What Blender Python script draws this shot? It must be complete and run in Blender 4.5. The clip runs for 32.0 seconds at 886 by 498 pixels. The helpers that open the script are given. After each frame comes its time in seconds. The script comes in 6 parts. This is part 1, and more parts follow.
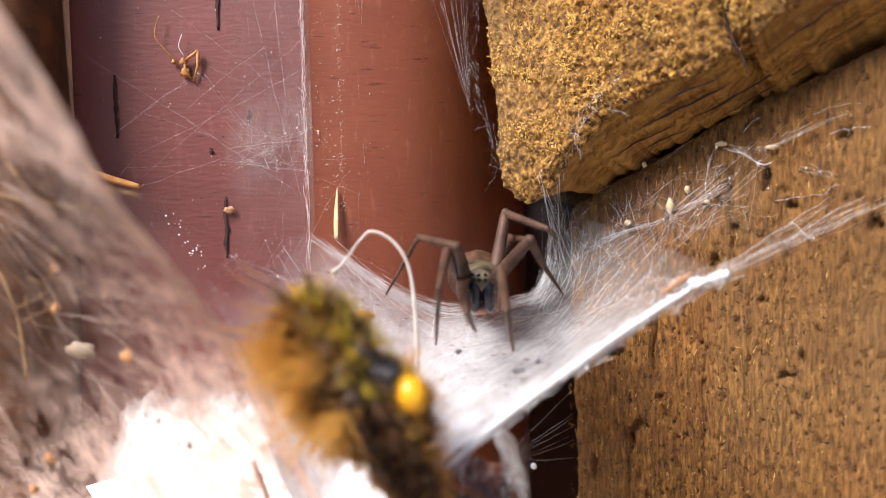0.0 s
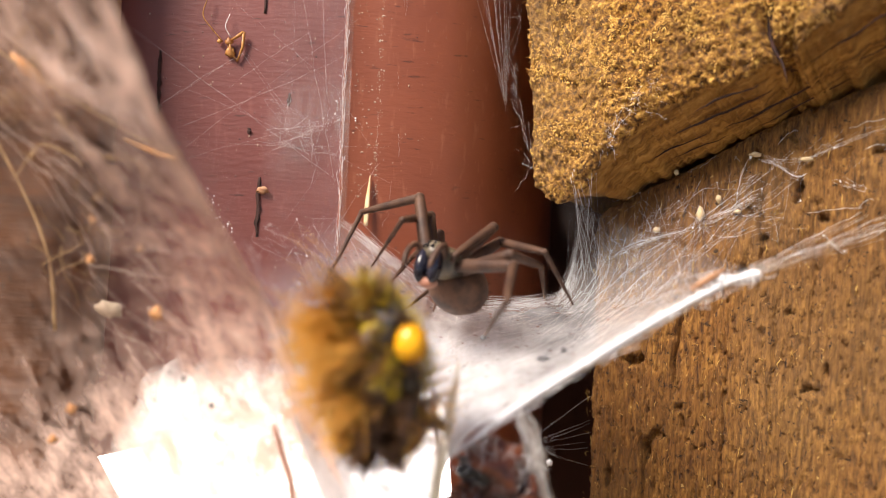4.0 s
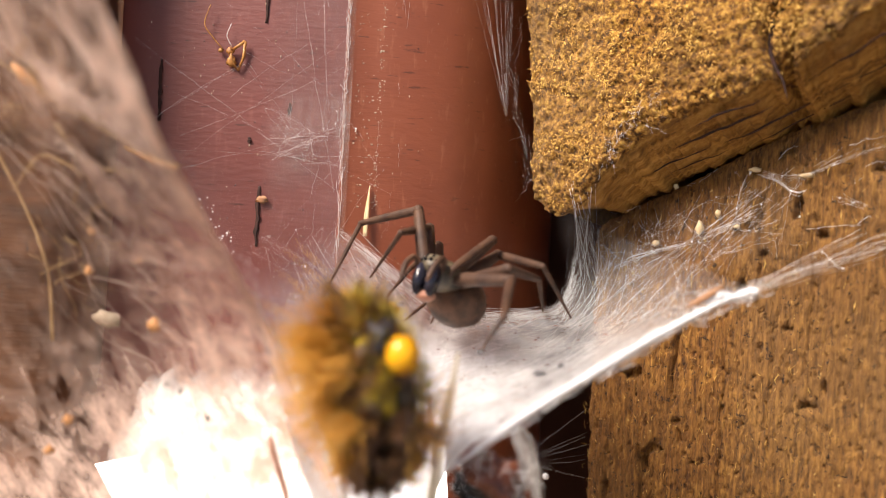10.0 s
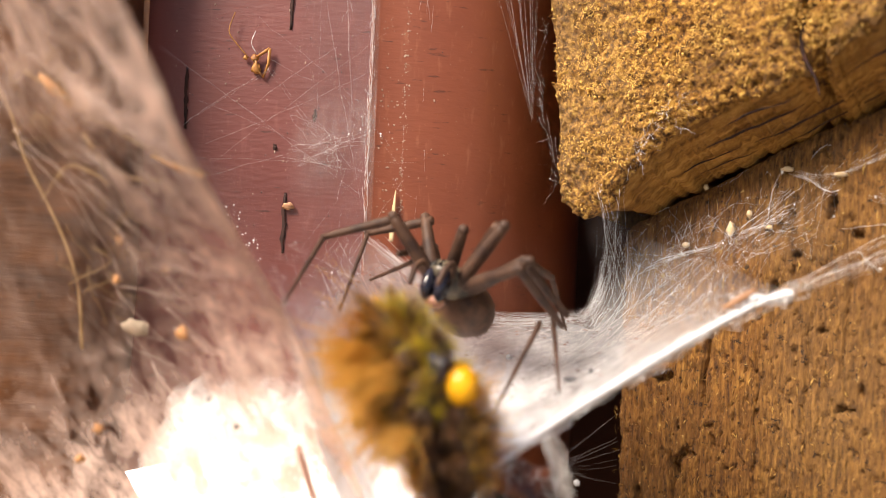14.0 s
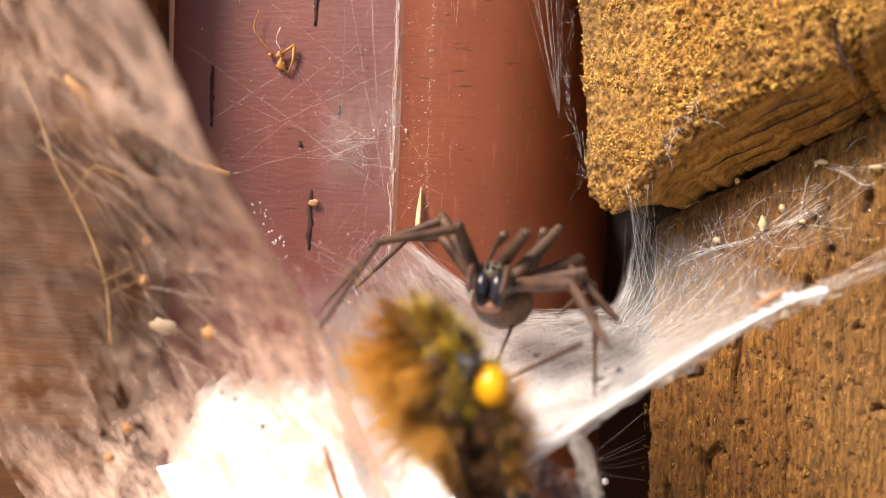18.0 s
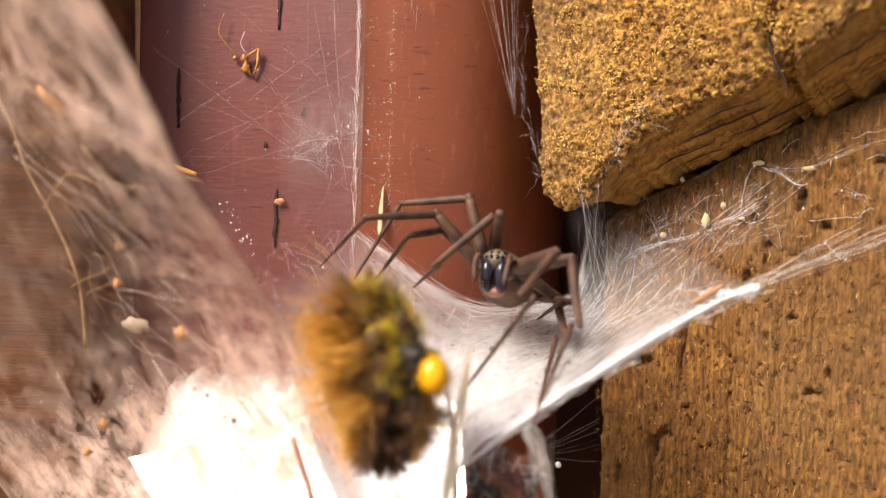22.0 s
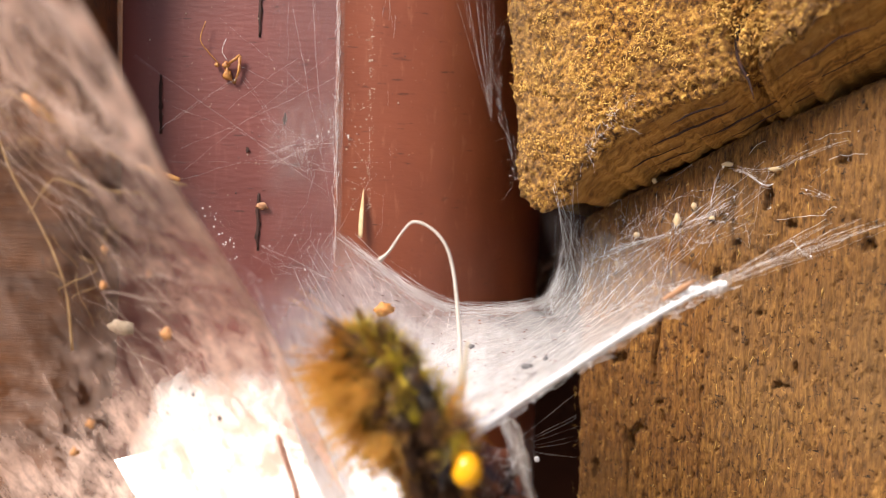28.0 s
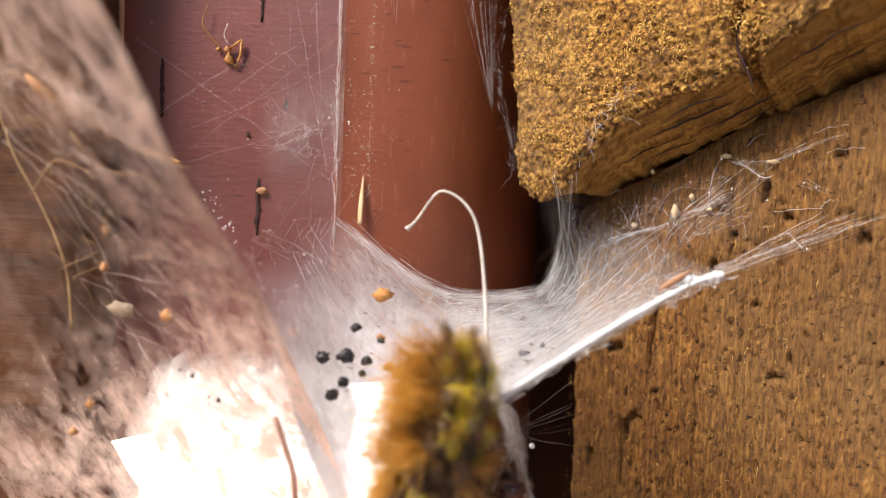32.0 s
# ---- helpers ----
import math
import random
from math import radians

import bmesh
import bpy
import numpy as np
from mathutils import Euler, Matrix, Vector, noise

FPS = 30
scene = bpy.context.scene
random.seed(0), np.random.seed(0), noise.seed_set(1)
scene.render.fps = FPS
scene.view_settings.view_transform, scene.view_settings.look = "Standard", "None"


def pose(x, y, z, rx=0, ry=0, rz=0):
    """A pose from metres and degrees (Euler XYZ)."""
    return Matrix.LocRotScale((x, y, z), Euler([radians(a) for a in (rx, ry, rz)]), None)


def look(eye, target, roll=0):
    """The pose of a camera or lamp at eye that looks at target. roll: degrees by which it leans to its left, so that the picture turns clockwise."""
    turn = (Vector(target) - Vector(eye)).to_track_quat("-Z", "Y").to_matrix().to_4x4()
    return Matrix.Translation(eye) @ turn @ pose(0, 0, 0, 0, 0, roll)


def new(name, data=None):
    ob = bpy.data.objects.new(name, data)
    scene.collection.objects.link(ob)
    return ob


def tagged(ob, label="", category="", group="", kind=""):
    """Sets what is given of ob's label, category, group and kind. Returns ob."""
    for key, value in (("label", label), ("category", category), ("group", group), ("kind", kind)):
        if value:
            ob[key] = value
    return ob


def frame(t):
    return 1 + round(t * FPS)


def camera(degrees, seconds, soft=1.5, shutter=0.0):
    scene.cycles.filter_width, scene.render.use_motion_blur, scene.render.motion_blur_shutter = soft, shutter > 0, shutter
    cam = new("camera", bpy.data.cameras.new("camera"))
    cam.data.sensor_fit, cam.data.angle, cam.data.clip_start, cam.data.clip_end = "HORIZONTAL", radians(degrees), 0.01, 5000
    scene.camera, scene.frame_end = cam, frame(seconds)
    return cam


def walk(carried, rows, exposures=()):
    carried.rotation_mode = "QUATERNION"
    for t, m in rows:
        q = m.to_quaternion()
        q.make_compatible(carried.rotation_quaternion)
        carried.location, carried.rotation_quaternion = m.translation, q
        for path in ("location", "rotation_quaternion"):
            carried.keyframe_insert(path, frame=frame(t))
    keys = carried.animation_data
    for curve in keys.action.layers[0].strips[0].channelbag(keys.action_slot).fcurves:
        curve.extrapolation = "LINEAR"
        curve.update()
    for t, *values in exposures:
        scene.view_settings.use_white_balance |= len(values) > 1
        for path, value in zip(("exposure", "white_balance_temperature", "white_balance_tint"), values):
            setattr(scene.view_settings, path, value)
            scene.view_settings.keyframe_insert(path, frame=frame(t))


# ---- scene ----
# Lengths below are in millimetres about a point 1 m above the ground; MM and EYE turn them into metres.
MM, EYE = 0.001, 1.0
cam = camera(56.0, 32.0, soft=0.95, shutter=0.5)
ROWS = [
    (0.0, 2.6, 0.7, 5.7, -1.03, -2.65, 1.47),
    (0.5, 2.4, 0.8, 4.7, -1.30, -2.16, 0.36),
    (1.0, 2.2, 0.8, 2.8, -1.12, -1.13, -0.36),
    (1.5, 1.6, 0.7, 1.5, -0.72, -0.52, -1.13),
    (2.0, 0.8, 0.3, -0.5, -0.38, -0.22, -1.77),
    (2.5, 0.4, 0.5, -0.9, 0.39, -0.20, -1.99),
    (3.0, 0.4, 0.2, -1.3, 0.25, -0.28, -2.23),
    (3.5, 0.2, 0.0, -1.3, -0.15, -0.26, -2.30),
    (5.5, -0.6, 0.3, -1.6, -0.12, 0.47, -2.71),
    (6.0, -0.0, 0.1, -1.2, -0.32, 0.26, -2.72),
    (6.5, 0.2, 0.1, -0.3, -0.30, -0.18, -2.85),
    (7.0, 0.3, -0.0, -0.1, -0.33, -0.26, -2.89),
    (7.5, -0.2, 0.2, -0.4, -0.03, 0.05, -2.92),
    (8.0, -0.4, 0.3, -0.2, 0.31, 0.10, -2.91),
    (8.5, -0.4, 0.2, -0.2, 0.15, 0.00, -2.95),
    (9.0, -0.0, 0.0, -0.0, 0.00, -0.00, -3.00),
    (9.5, 0.3, 0.1, 0.3, -0.04, -0.03, -3.07),
    (10.0, 0.3, 0.0, 0.3, -0.08, -0.05, -3.03),
    (10.5, 0.1, 0.2, 0.1, 0.29, -0.02, -2.89),
    (11.0, 0.1, 0.4, 0.2, 0.67, -0.05, -2.66),
    (11.5, -0.2, 0.5, 0.5, 0.83, -0.08, -2.80),
    (12.0, -0.4, 0.4, 0.3, 0.66, 0.10, -2.71),
    (12.5, -0.5, 0.4, 0.2, 0.32, 0.18, -2.79),
    (13.0, -0.6, 0.3, 0.3, 0.29, 0.14, -2.39),
    (13.5, -0.3, 0.7, 0.3, 1.30, 0.19, -2.51),
    (15.5, 0.5, 1.2, 2.0, 2.11, -0.66, -2.20),
    (16.0, 0.6, 1.4, 2.1, 2.78, -0.79, -2.13),
    (16.5, 0.8, 1.6, 1.8, 3.26, -0.75, -1.98),
    (17.0, 0.6, 1.2, 1.9, 3.79, -0.78, -1.90),
    (17.5, 0.6, 1.6, 2.0, 3.21, -0.84, -1.95),
    (18.0, 0.5, 1.8, 1.8, 3.69, -0.79, -2.01),
    (18.5, 0.2, 1.8, 2.0, 3.63, -0.94, -1.95),
    (19.0, -0.0, 1.7, 1.8, 3.12, -0.79, -2.09),
    (19.5, -0.0, 1.7, 1.8, 3.04, -0.77, -1.93),
    (20.0, 0.5, 1.6, 1.7, 3.31, -0.74, -1.99),
    (20.5, 0.4, 1.6, 1.9, 3.23, -0.84, -1.93),
    (21.0, 0.2, 1.3, 2.1, 2.63, -1.08, -1.77),
    (21.5, 0.3, -1.0, 2.8, 1.94, -2.21, -1.97),
    (22.0, 1.5, -4.1, 4.8, 1.34, -2.16, -1.67),
    (22.5, 2.1, -7.3, 5.2, 1.11, -2.54, -1.97),
    (23.0, 2.3, -8.6, 4.7, 0.55, -2.70, -2.45),
    (23.5, 2.4, -8.8, 4.8, 0.53, -2.73, -2.35),
    (24.0, 2.2, -8.2, 4.7, 0.66, -2.57, -2.13),
    (24.5, 2.1, -8.0, 4.7, 0.63, -2.25, -1.93),
    (25.0, 2.0, -8.0, 4.7, 0.21, -2.16, -1.79),
    (25.5, 2.1, -7.9, 4.7, 0.08, -1.99, -1.89),
    (27.5, 2.4, -7.5, 4.7, 0.03, -1.98, -1.50),
    (28.0, 1.7, -7.3, 4.2, -0.03, -1.73, -1.17),
    (28.5, 1.5, -7.1, 4.0, 0.12, -1.48, -1.07),
    (29.0, 1.4, -6.8, 3.8, 0.25, -1.43, -0.89),
    (29.5, 1.2, -6.9, 3.6, -0.18, -1.53, -1.16),
    (30.0, 1.0, -7.1, 3.3, -0.16, -1.76, -1.12),
    (30.5, 1.3, -6.9, 3.5, -0.17, -1.90, -1.57),
    (31.0, 1.1, -7.1, 3.4, -0.14, -2.04, -1.77),
    (31.5, 1.2, -7.4, 3.5, -0.37, -2.23, -2.12),
    (32.0, 1.2, -8.0, 3.6, -0.31, -2.34, -2.04),
]
EXPOSURE = 0.74
walk(cam, [(t, pose(MM * x, MM * y, EYE + MM * z, 90 + pitch, roll, yaw)) for t, x, y, z, yaw, pitch, roll in ROWS],
     exposures=[(t, EXPOSURE + e, k, 15) for t, e, k in ((0.0, 0.05, 6050), (2.0, 0.05, 6500), (9.0, 0.0, 6800), (13.0, 0.05, 6950), (19.0, 0.2, 7150), (21.0, 0.16, 7050), (24.0, -0.05, 6700), (28.0, 0.0, 6600), (30.0, -0.08, 6500), (32.0, -0.18, 6450))])
cam.data.dof.use_dof = True
cam.data.dof.focus_distance = 0.132
cam.data.dof.aperture_fstop = 13

# ---- light ----
world = bpy.data.worlds.new("world")
scene.world = world
world.use_nodes = True
wn = world.node_tree
sky = wn.nodes.new("ShaderNodeTexSky")
sky.sky_type, sky.sun_disc = "NISHITA", False
sky.sun_elevation, sky.sun_rotation = radians(45), radians(228)
wn.nodes["Background"].inputs["Strength"].default_value = 0.065
wn.links.new(sky.outputs[0], wn.nodes["Background"].inputs["Color"])
sun = new("sun", bpy.data.lights.new("sun", "SUN"))
sun.data.energy, sun.data.angle, sun.data.color = 5.0, radians(24), (1.0, 0.91, 0.79)
sun.matrix_world = look((-1.02, -0.80, 2.35), (0, 0.12, EYE))


# ---- materials ----
def material(name, base, rough=0.6, metal=0.0):
    m = bpy.data.materials.new(name)
    m.use_nodes = True
    b = m.node_tree.nodes["Principled BSDF"]
    b.inputs["Base Color"].default_value = (*base, 1)
    b.inputs["Roughness"].default_value = rough
    b.inputs["Metallic"].default_value = metal
    return m, m.node_tree.nodes, m.node_tree.links, b


def noise_node(nodes, links, scale, detail=4.0, stretch=(1, 1, 1), rough=0.55, turn=(0, 0, 0), along=False):
    co = nodes.new("ShaderNodeTexCoord")
    mp = nodes.new("ShaderNodeMapping")
    mp.inputs["Scale"].default_value = stretch
    if along:
        mp.vector_type = "TEXTURE"
    mp.inputs["Rotation"].default_value = [radians(a) for a in turn]
    n = nodes.new("ShaderNodeTexNoise")
    n.inputs["Scale"].default_value, n.inputs["Detail"].default_value, n.inputs["Roughness"].default_value = scale, detail, rough
    links.new(co.outputs["Object"], mp.inputs["Vector"])
    links.new(mp.outputs[0], n.inputs["Vector"])
    return n.outputs["Fac"]


def ramp(nodes, links, fac, stops):
    r = nodes.new("ShaderNodeValToRGB")
    while len(r.color_ramp.elements) < len(stops):
        r.color_ramp.elements.new(0.5)
    for e, (p, c) in zip(r.color_ramp.elements, stops):
        e.position, e.color = p, (*c, 1)
    links.new(fac, r.inputs[0])
    return r.outputs[0]


def mixed(nodes, links, fac, a, b, kind="MIX"):
    m = nodes.new("ShaderNodeMix")
    m.data_type, m.blend_type = "RGBA", kind
    for sock, v in ((m.inputs[0], fac), (m.inputs[6], a), (m.inputs[7], b)):
        if isinstance(v, (int, float)):
            sock.default_value = v
        elif isinstance(v, tuple):
            sock.default_value = (*v, 1)
        else:
            links.new(v, sock)
    return m.outputs[2]


def bump(nodes, links, bsdf, height, strength, distance):
    b = nodes.new("ShaderNodeBump")
    b.inputs["Strength"].default_value, b.inputs["Distance"].default_value = strength, distance
    links.new(height, b.inputs["Height"])
    links.new(b.outputs[0], bsdf.inputs["Normal"])


def painted(name, dark, light, fine, rough):
    m, n, l, b = material(name, light, rough)
    b.inputs["Specular IOR Level"].default_value = 0.7
    big = ramp(n, l, noise_node(n, l, 35, 4), [(0.3, dark), (0.7, light)])
    small = noise_node(n, l, 900, 3, (1, 1, 0.25))
    col = mixed(n, l, ramp(n, l, small, [(0.6, (0, 0, 0)), (0.8, (0.4, 0.4, 0.4))]), big, fine)
    nick = noise_node(n, l, 420, 3, (0.55, 0.55, 3.2), 0.6)
    col = mixed(n, l, ramp(n, l, nick, [(0.66, (0, 0, 0)), (0.71, (0.7, 0.7, 0.7))]), col, tuple(0.35 * c for c in dark))
    dusty = noise_node(n, l, 1700, 3)
    col = mixed(n, l, ramp(n, l, dusty, [(0.70, (0, 0, 0)), (0.76, (0.6, 0.6, 0.6))]), col, fine)
    l.new(col, b.inputs["Base Color"])
    bump(n, l, b, noise_node(n, l, 1500, 4, (0.25, 1, 1)), 0.35, 0.00017)
    return m


def wooden(name, stops, dirt, grain_scale, stretch, turn, depth, rough=0.8, specks=True, along=False, dashes=False, patch=None):
    m, n, l, b = material(name, stops[0][1], rough)
    g = noise_node(n, l, grain_scale, 6, stretch, 0.65, turn, along)
    col = ramp(n, l, g, stops)
    blot = noise_node(n, l, 60, 5)
    col = mixed(n, l, ramp(n, l, blot, [(0.42, (0, 0, 0)), (0.72, (0.75, 0.75, 0.75))]), col, dirt)
    if patch:
        col = mixed(n, l, ramp(n, l, noise_node(n, l, 28, 3, (1, 1, 0.35)), [(0.5, (0, 0, 0)), (0.75, (0.5, 0.5, 0.5))]), col, patch)
    if specks:
        s = noise_node(n, l, 1300, 4, (1, 1, 0.4), 0.7)
        col = mixed(n, l, ramp(n, l, s, [(0.63, (0, 0, 0)), (0.68, (1, 1, 1))]), col, (0.03, 0.016, 0.009))
    if dashes:
        s = noise_node(n, l, 2600, 3, (1, 1, 0.1), 0.6, (0, 3, 0))
        col = mixed(n, l, 0.6, col, ramp(n, l, s, [(0.35, (0.45, 0.4, 0.36)), (0.62, (1.25, 1.22, 1.18))]), "MULTIPLY")
        s = noise_node(n, l, 620, 5, (0.8, 0.8, 1.5), 0.8)
        col = mixed(n, l, ramp(n, l, s, [(0.61, (0, 0, 0)), (0.635, (0.95, 0.95, 0.95))]), col, (0.022, 0.011, 0.005))
        s = noise_node(n, l, 900, 4, (1, 1, 1), 0.7)
        col = mixed(n, l, ramp(n, l, s, [(0.66, (0, 0, 0)), (0.70, (0.8, 0.8, 0.8))]), col, (0.62, 0.40, 0.13))
    l.new(col, b.inputs["Base Color"])
    bump(n, l, b, g, 0.7, depth)
    return m


def silk_sheet(name, tint, streaks, cells, low, high, through_light=0.45, span=(0.38, 0.95)):
    """Silk whose closeness follows the mesh's own 'cover' values, broken up into streaks and gaps."""
    m, n, l, b = material(name, tint, 0.7)
    b.inputs["Specular IOR Level"].default_value = 0.2
    tr = n.new("ShaderNodeBsdfTranslucent")
    tr.inputs["Color"].default_value = (*tint, 1)
    lit = n.new("ShaderNodeMixShader")
    lit.inputs[0].default_value = through_light
    l.new(b.outputs[0], lit.inputs[1])
    l.new(tr.outputs[0], lit.inputs[2])
    uv = n.new("ShaderNodeUVMap")
    uv.uv_map = "UVMap"
    total = None
    for stretch, scale, weight in streaks:
        mp = n.new("ShaderNodeMapping")
        mp.inputs["Scale"].default_value = (*stretch, 1)
        mp.inputs["Rotation"].default_value = (0, 0, 0.12 * scale % 0.5)
        tex = n.new("ShaderNodeTexNoise")
        tex.inputs["Scale"].default_value, tex.inputs["Detail"].default_value, tex.inputs["Roughness"].default_value, tex.inputs["Distortion"].default_value = scale, 5, 0.65, 0.6
        l.new(uv.outputs[0], mp.inputs[0])
        l.new(mp.outputs[0], tex.inputs["Vector"])
        k = n.new("ShaderNodeMath")
        k.operation = "MULTIPLY_ADD"
        k.inputs[1].default_value = weight
        l.new(tex.outputs["Fac"], k.inputs[0])
        if total:
            l.new(total, k.inputs[2])
        else:
            k.inputs[2].default_value = 0.0
        total = k.outputs[0]
    c = noise_node(n, l, cells, 4)
    k = n.new("ShaderNodeMath")
    k.operation = "MULTIPLY_ADD"
    k.inputs[1].default_value = 0.35
    l.new(c, k.inputs[0])
    l.new(total, k.inputs[2])
    at = n.new("ShaderNodeAttribute")
    at.attribute_name = "cover"
    rng_node = n.new("ShaderNodeMapRange")
    rng_node.inputs["From Min"].default_value, rng_node.inputs["From Max"].default_value = span
    rng_node.inputs["To Min"].default_value, rng_node.inputs["To Max"].default_value = low, high
    l.new(k.outputs[0], rng_node.inputs[0])
    times = n.new("ShaderNodeMath")
    times.operation, times.use_clamp = "MULTIPLY", True
    l.new(rng_node.outputs[0], times.inputs[0])
    l.new(at.outputs["Fac"], times.inputs[1])
    clear = n.new("ShaderNodeBsdfTransparent")
    out = n.new("ShaderNodeMixShader")
    l.new(times.outputs[0], out.inputs[0])
    l.new(clear.outputs[0], out.inputs[1])
    l.new(lit.outputs[0], out.inputs[2])
    l.new(out.outputs[0], n["Material Output"].inputs["Surface"])
    return m


def mottled(name, a, b2, scale, rough=0.6, stretch=(1, 1, 1)):
    m, n, l, b = material(name, a, rough)
    l.new(ramp(n, l, noise_node(n, l, scale, 4, stretch), [(0.35, a), (0.65, b2)]), b.inputs["Base Color"])
    return m


def hairy(name, a, b2, scale, rough, glow):
    """Hair that lets some of the light through."""
    m, n, l, b = material(name, a, rough)
    col = ramp(n, l, noise_node(n, l, scale, 4), [(0.35, a), (0.65, b2)])
    l.new(col, b.inputs["Base Color"])
    tr, mix = n.new("ShaderNodeBsdfTranslucent"), n.new("ShaderNodeMixShader")
    l.new(col, tr.inputs["Color"])
    mix.inputs[0].default_value = glow
    l.new(b.outputs[0], mix.inputs[1])
    l.new(tr.outputs[0], mix.inputs[2])
    l.new(mix.outputs[0], n["Material Output"].inputs["Surface"])
    return m


PURPLE = painted("purplish_paint", (0.118, 0.027, 0.022), (0.185, 0.044, 0.036), (0.28, 0.105, 0.085), 0.46)
BROWN = painted("red_brown_paint", (0.18, 0.042, 0.016), (0.27, 0.071, 0.027), (0.42, 0.17, 0.09), 0.44)
# Near-black colour that carries the shade at the back of the gap.
GAPSHADE = painted("gap_shade_paint", (0.045, 0.014, 0.008), (0.07, 0.02, 0.012), (0.08, 0.03, 0.02), 1.0)
ENDGRAIN = wooden("sawn_end_grain", [(0.38, (0.05, 0.020, 0.004)), (0.48, (0.26, 0.115, 0.018)), (0.58, (0.52, 0.28, 0.05)), (0.68, (0.86, 0.56, 0.13))], (0.14, 0.068, 0.018), 1150, (1, 1, 1), (0, 0, 0), 0.0014, 0.9, patch=(0.30, 0.20, 0.10))
LONGGRAIN = wooden("split_long_grain", [(0.3, (0.085, 0.032, 0.005)), (0.45, (0.30, 0.145, 0.026)), (0.6, (0.50, 0.27, 0.058)), (0.75, (0.66, 0.40, 0.11))], (0.22, 0.105, 0.022), 900, (14, 1, 1), (0, -28, -39.4), 0.0012, 0.8, False, True)
PLANK = wooden("weathered_timber", [(0.33, (0.045, 0.015, 0.003)), (0.43, (0.17, 0.070, 0.011)), (0.56, (0.28, 0.128, 0.023)), (0.72, (0.47, 0.245, 0.055))], (0.15, 0.060, 0.010), 1500, (1, 1, 0.22), (0, 3, 0), 0.0022, 0.88, dashes=True, patch=(0.25, 0.155, 0.062))
# Brown wood with the shade behind the curtain put into its base colours.
POSTWOOD = wooden("shade_dark_brown_wood", [(0.3, (0.035, 0.010, 0.0015)), (0.7, (0.155, 0.05, 0.007))], (0.03, 0.012, 0.005), 200, (0.15, 1, 1), (0, 0, 0), 0.0006, 0.85)
FIBRE = mottled("pale_wood_fibre", (0.42, 0.20, 0.03), (0.86, 0.57, 0.15), 500, 0.7)
FIBREDARK = mottled("brown_wood_fibre", (0.12, 0.052, 0.011), (0.36, 0.18, 0.04), 300, 0.8)
SILK = mottled("white_silk", (0.76, 0.76, 0.78), (0.86, 0.87, 0.90), 400, 0.5)
SHEET = silk_sheet("dense_silk_sheet", (0.88, 0.92, 0.97), [((9, 3), 2.0, 0.3), ((4, 9), 2.0, 0.35)], 420, 0.55, 1.45, 0.5)
VEIL = silk_sheet("thin_silk_veil", (0.93, 0.69, 0.58), [((3, 6), 1.6, 0.32), ((10, 8), 2.0, 0.28), ((18, 15), 2.3, 0.22)], 230, -0.25, 1.7, 0.45, (0.45, 0.76))
VEILFIBRE = mottled("dusty_pink_silk", (0.66, 0.47, 0.39), (0.84, 0.68, 0.60), 200, 0.6)
CLUMP = silk_sheet("matted_silk", (0.88, 0.85, 0.82), [((4, 5), 2.0, 0.4), ((9, 9), 3.0, 0.25)], 160, 0.5, 1.25, 0.5)
DUST = silk_sheet("dusty_silk_film", (0.82, 0.78, 0.78), [((30, 4), 2.0, 0.4), ((4, 26), 2.0, 0.3)], 200, 0.0, 1.3)
STRAW = mottled("dry_straw", (0.55, 0.40, 0.20), (0.72, 0.60, 0.40), 250, 0.55)
CLEARSTRAW = hairy("translucent_straw", (0.80, 0.72, 0.54), (0.92, 0.87, 0.72), 250, 0.5, 0.35)
CLEARSTRAW.node_tree.nodes["Principled BSDF"].inputs["Alpha"].default_value = 0.45
PALE = mottled("pale_silky_stalk", (0.50, 0.45, 0.40), (0.66, 0.62, 0.57), 250, 0.5)
TAN = mottled("tan_flake", (0.36, 0.17, 0.08), (0.52, 0.30, 0.17), 300, 0.6)
HUSKRED = mottled("red_brown_husk", (0.035, 0.014, 0.012), (0.24, 0.07, 0.03), 330, 0.35)
TWIGSKIN = mottled("pale_red_twig", (0.26, 0.12, 0.08), (0.45, 0.26, 0.19), 200, 0.6)
ROOT = mottled("tan_root", (0.20, 0.11, 0.04), (0.42, 0.27, 0.12), 200, 0.7)
BLACKBIT = mottled("black_crumbs", (0.012, 0.012, 0.014), (0.05, 0.045, 0.045), 500, 0.4)
ORANGEBIT = mottled("orange_crumbs", (0.55, 0.22, 0.05), (0.70, 0.36, 0.12), 400, 0.6)
CHAFFSKIN = mottled("dry_orange_shell", (0.26, 0.09, 0.014), (0.58, 0.29, 0.08), 420, 0.5)
FLECK = mottled("dull_orange_fleck", (0.40, 0.17, 0.06), (0.62, 0.34, 0.15), 300, 0.7)
GREYBIT = mottled("grey_crumbs", (0.10, 0.10, 0.11), (0.24, 0.24, 0.25), 500, 0.6)
PAPER = mottled("grey_tan_paper", (0.26, 0.19, 0.12), (0.42, 0.34, 0.25), 200, 0.7)
DUSTBIT = mottled("dull_dust", (0.26, 0.18, 0.12), (0.58, 0.49, 0.40), 700, 0.7)
# Near-black that stands in for the shade inside cracks and splits.
CRACKSHADE = mottled("crack_shade", (0.02, 0.008, 0.006), (0.05, 0.018, 0.014), 600, 0.9)
LEGSKIN = mottled("dark_brown_leg", (0.034, 0.014, 0.008), (0.115, 0.056, 0.031), 250, 0.65)
CARAPACE = mottled("mottled_carapace", (0.016, 0.011, 0.008), (0.16, 0.128, 0.08), 420, 0.42)
ABDOMEN = mottled("brown_abdomen", (0.035, 0.015, 0.008), (0.13, 0.060, 0.030), 420, 0.6)
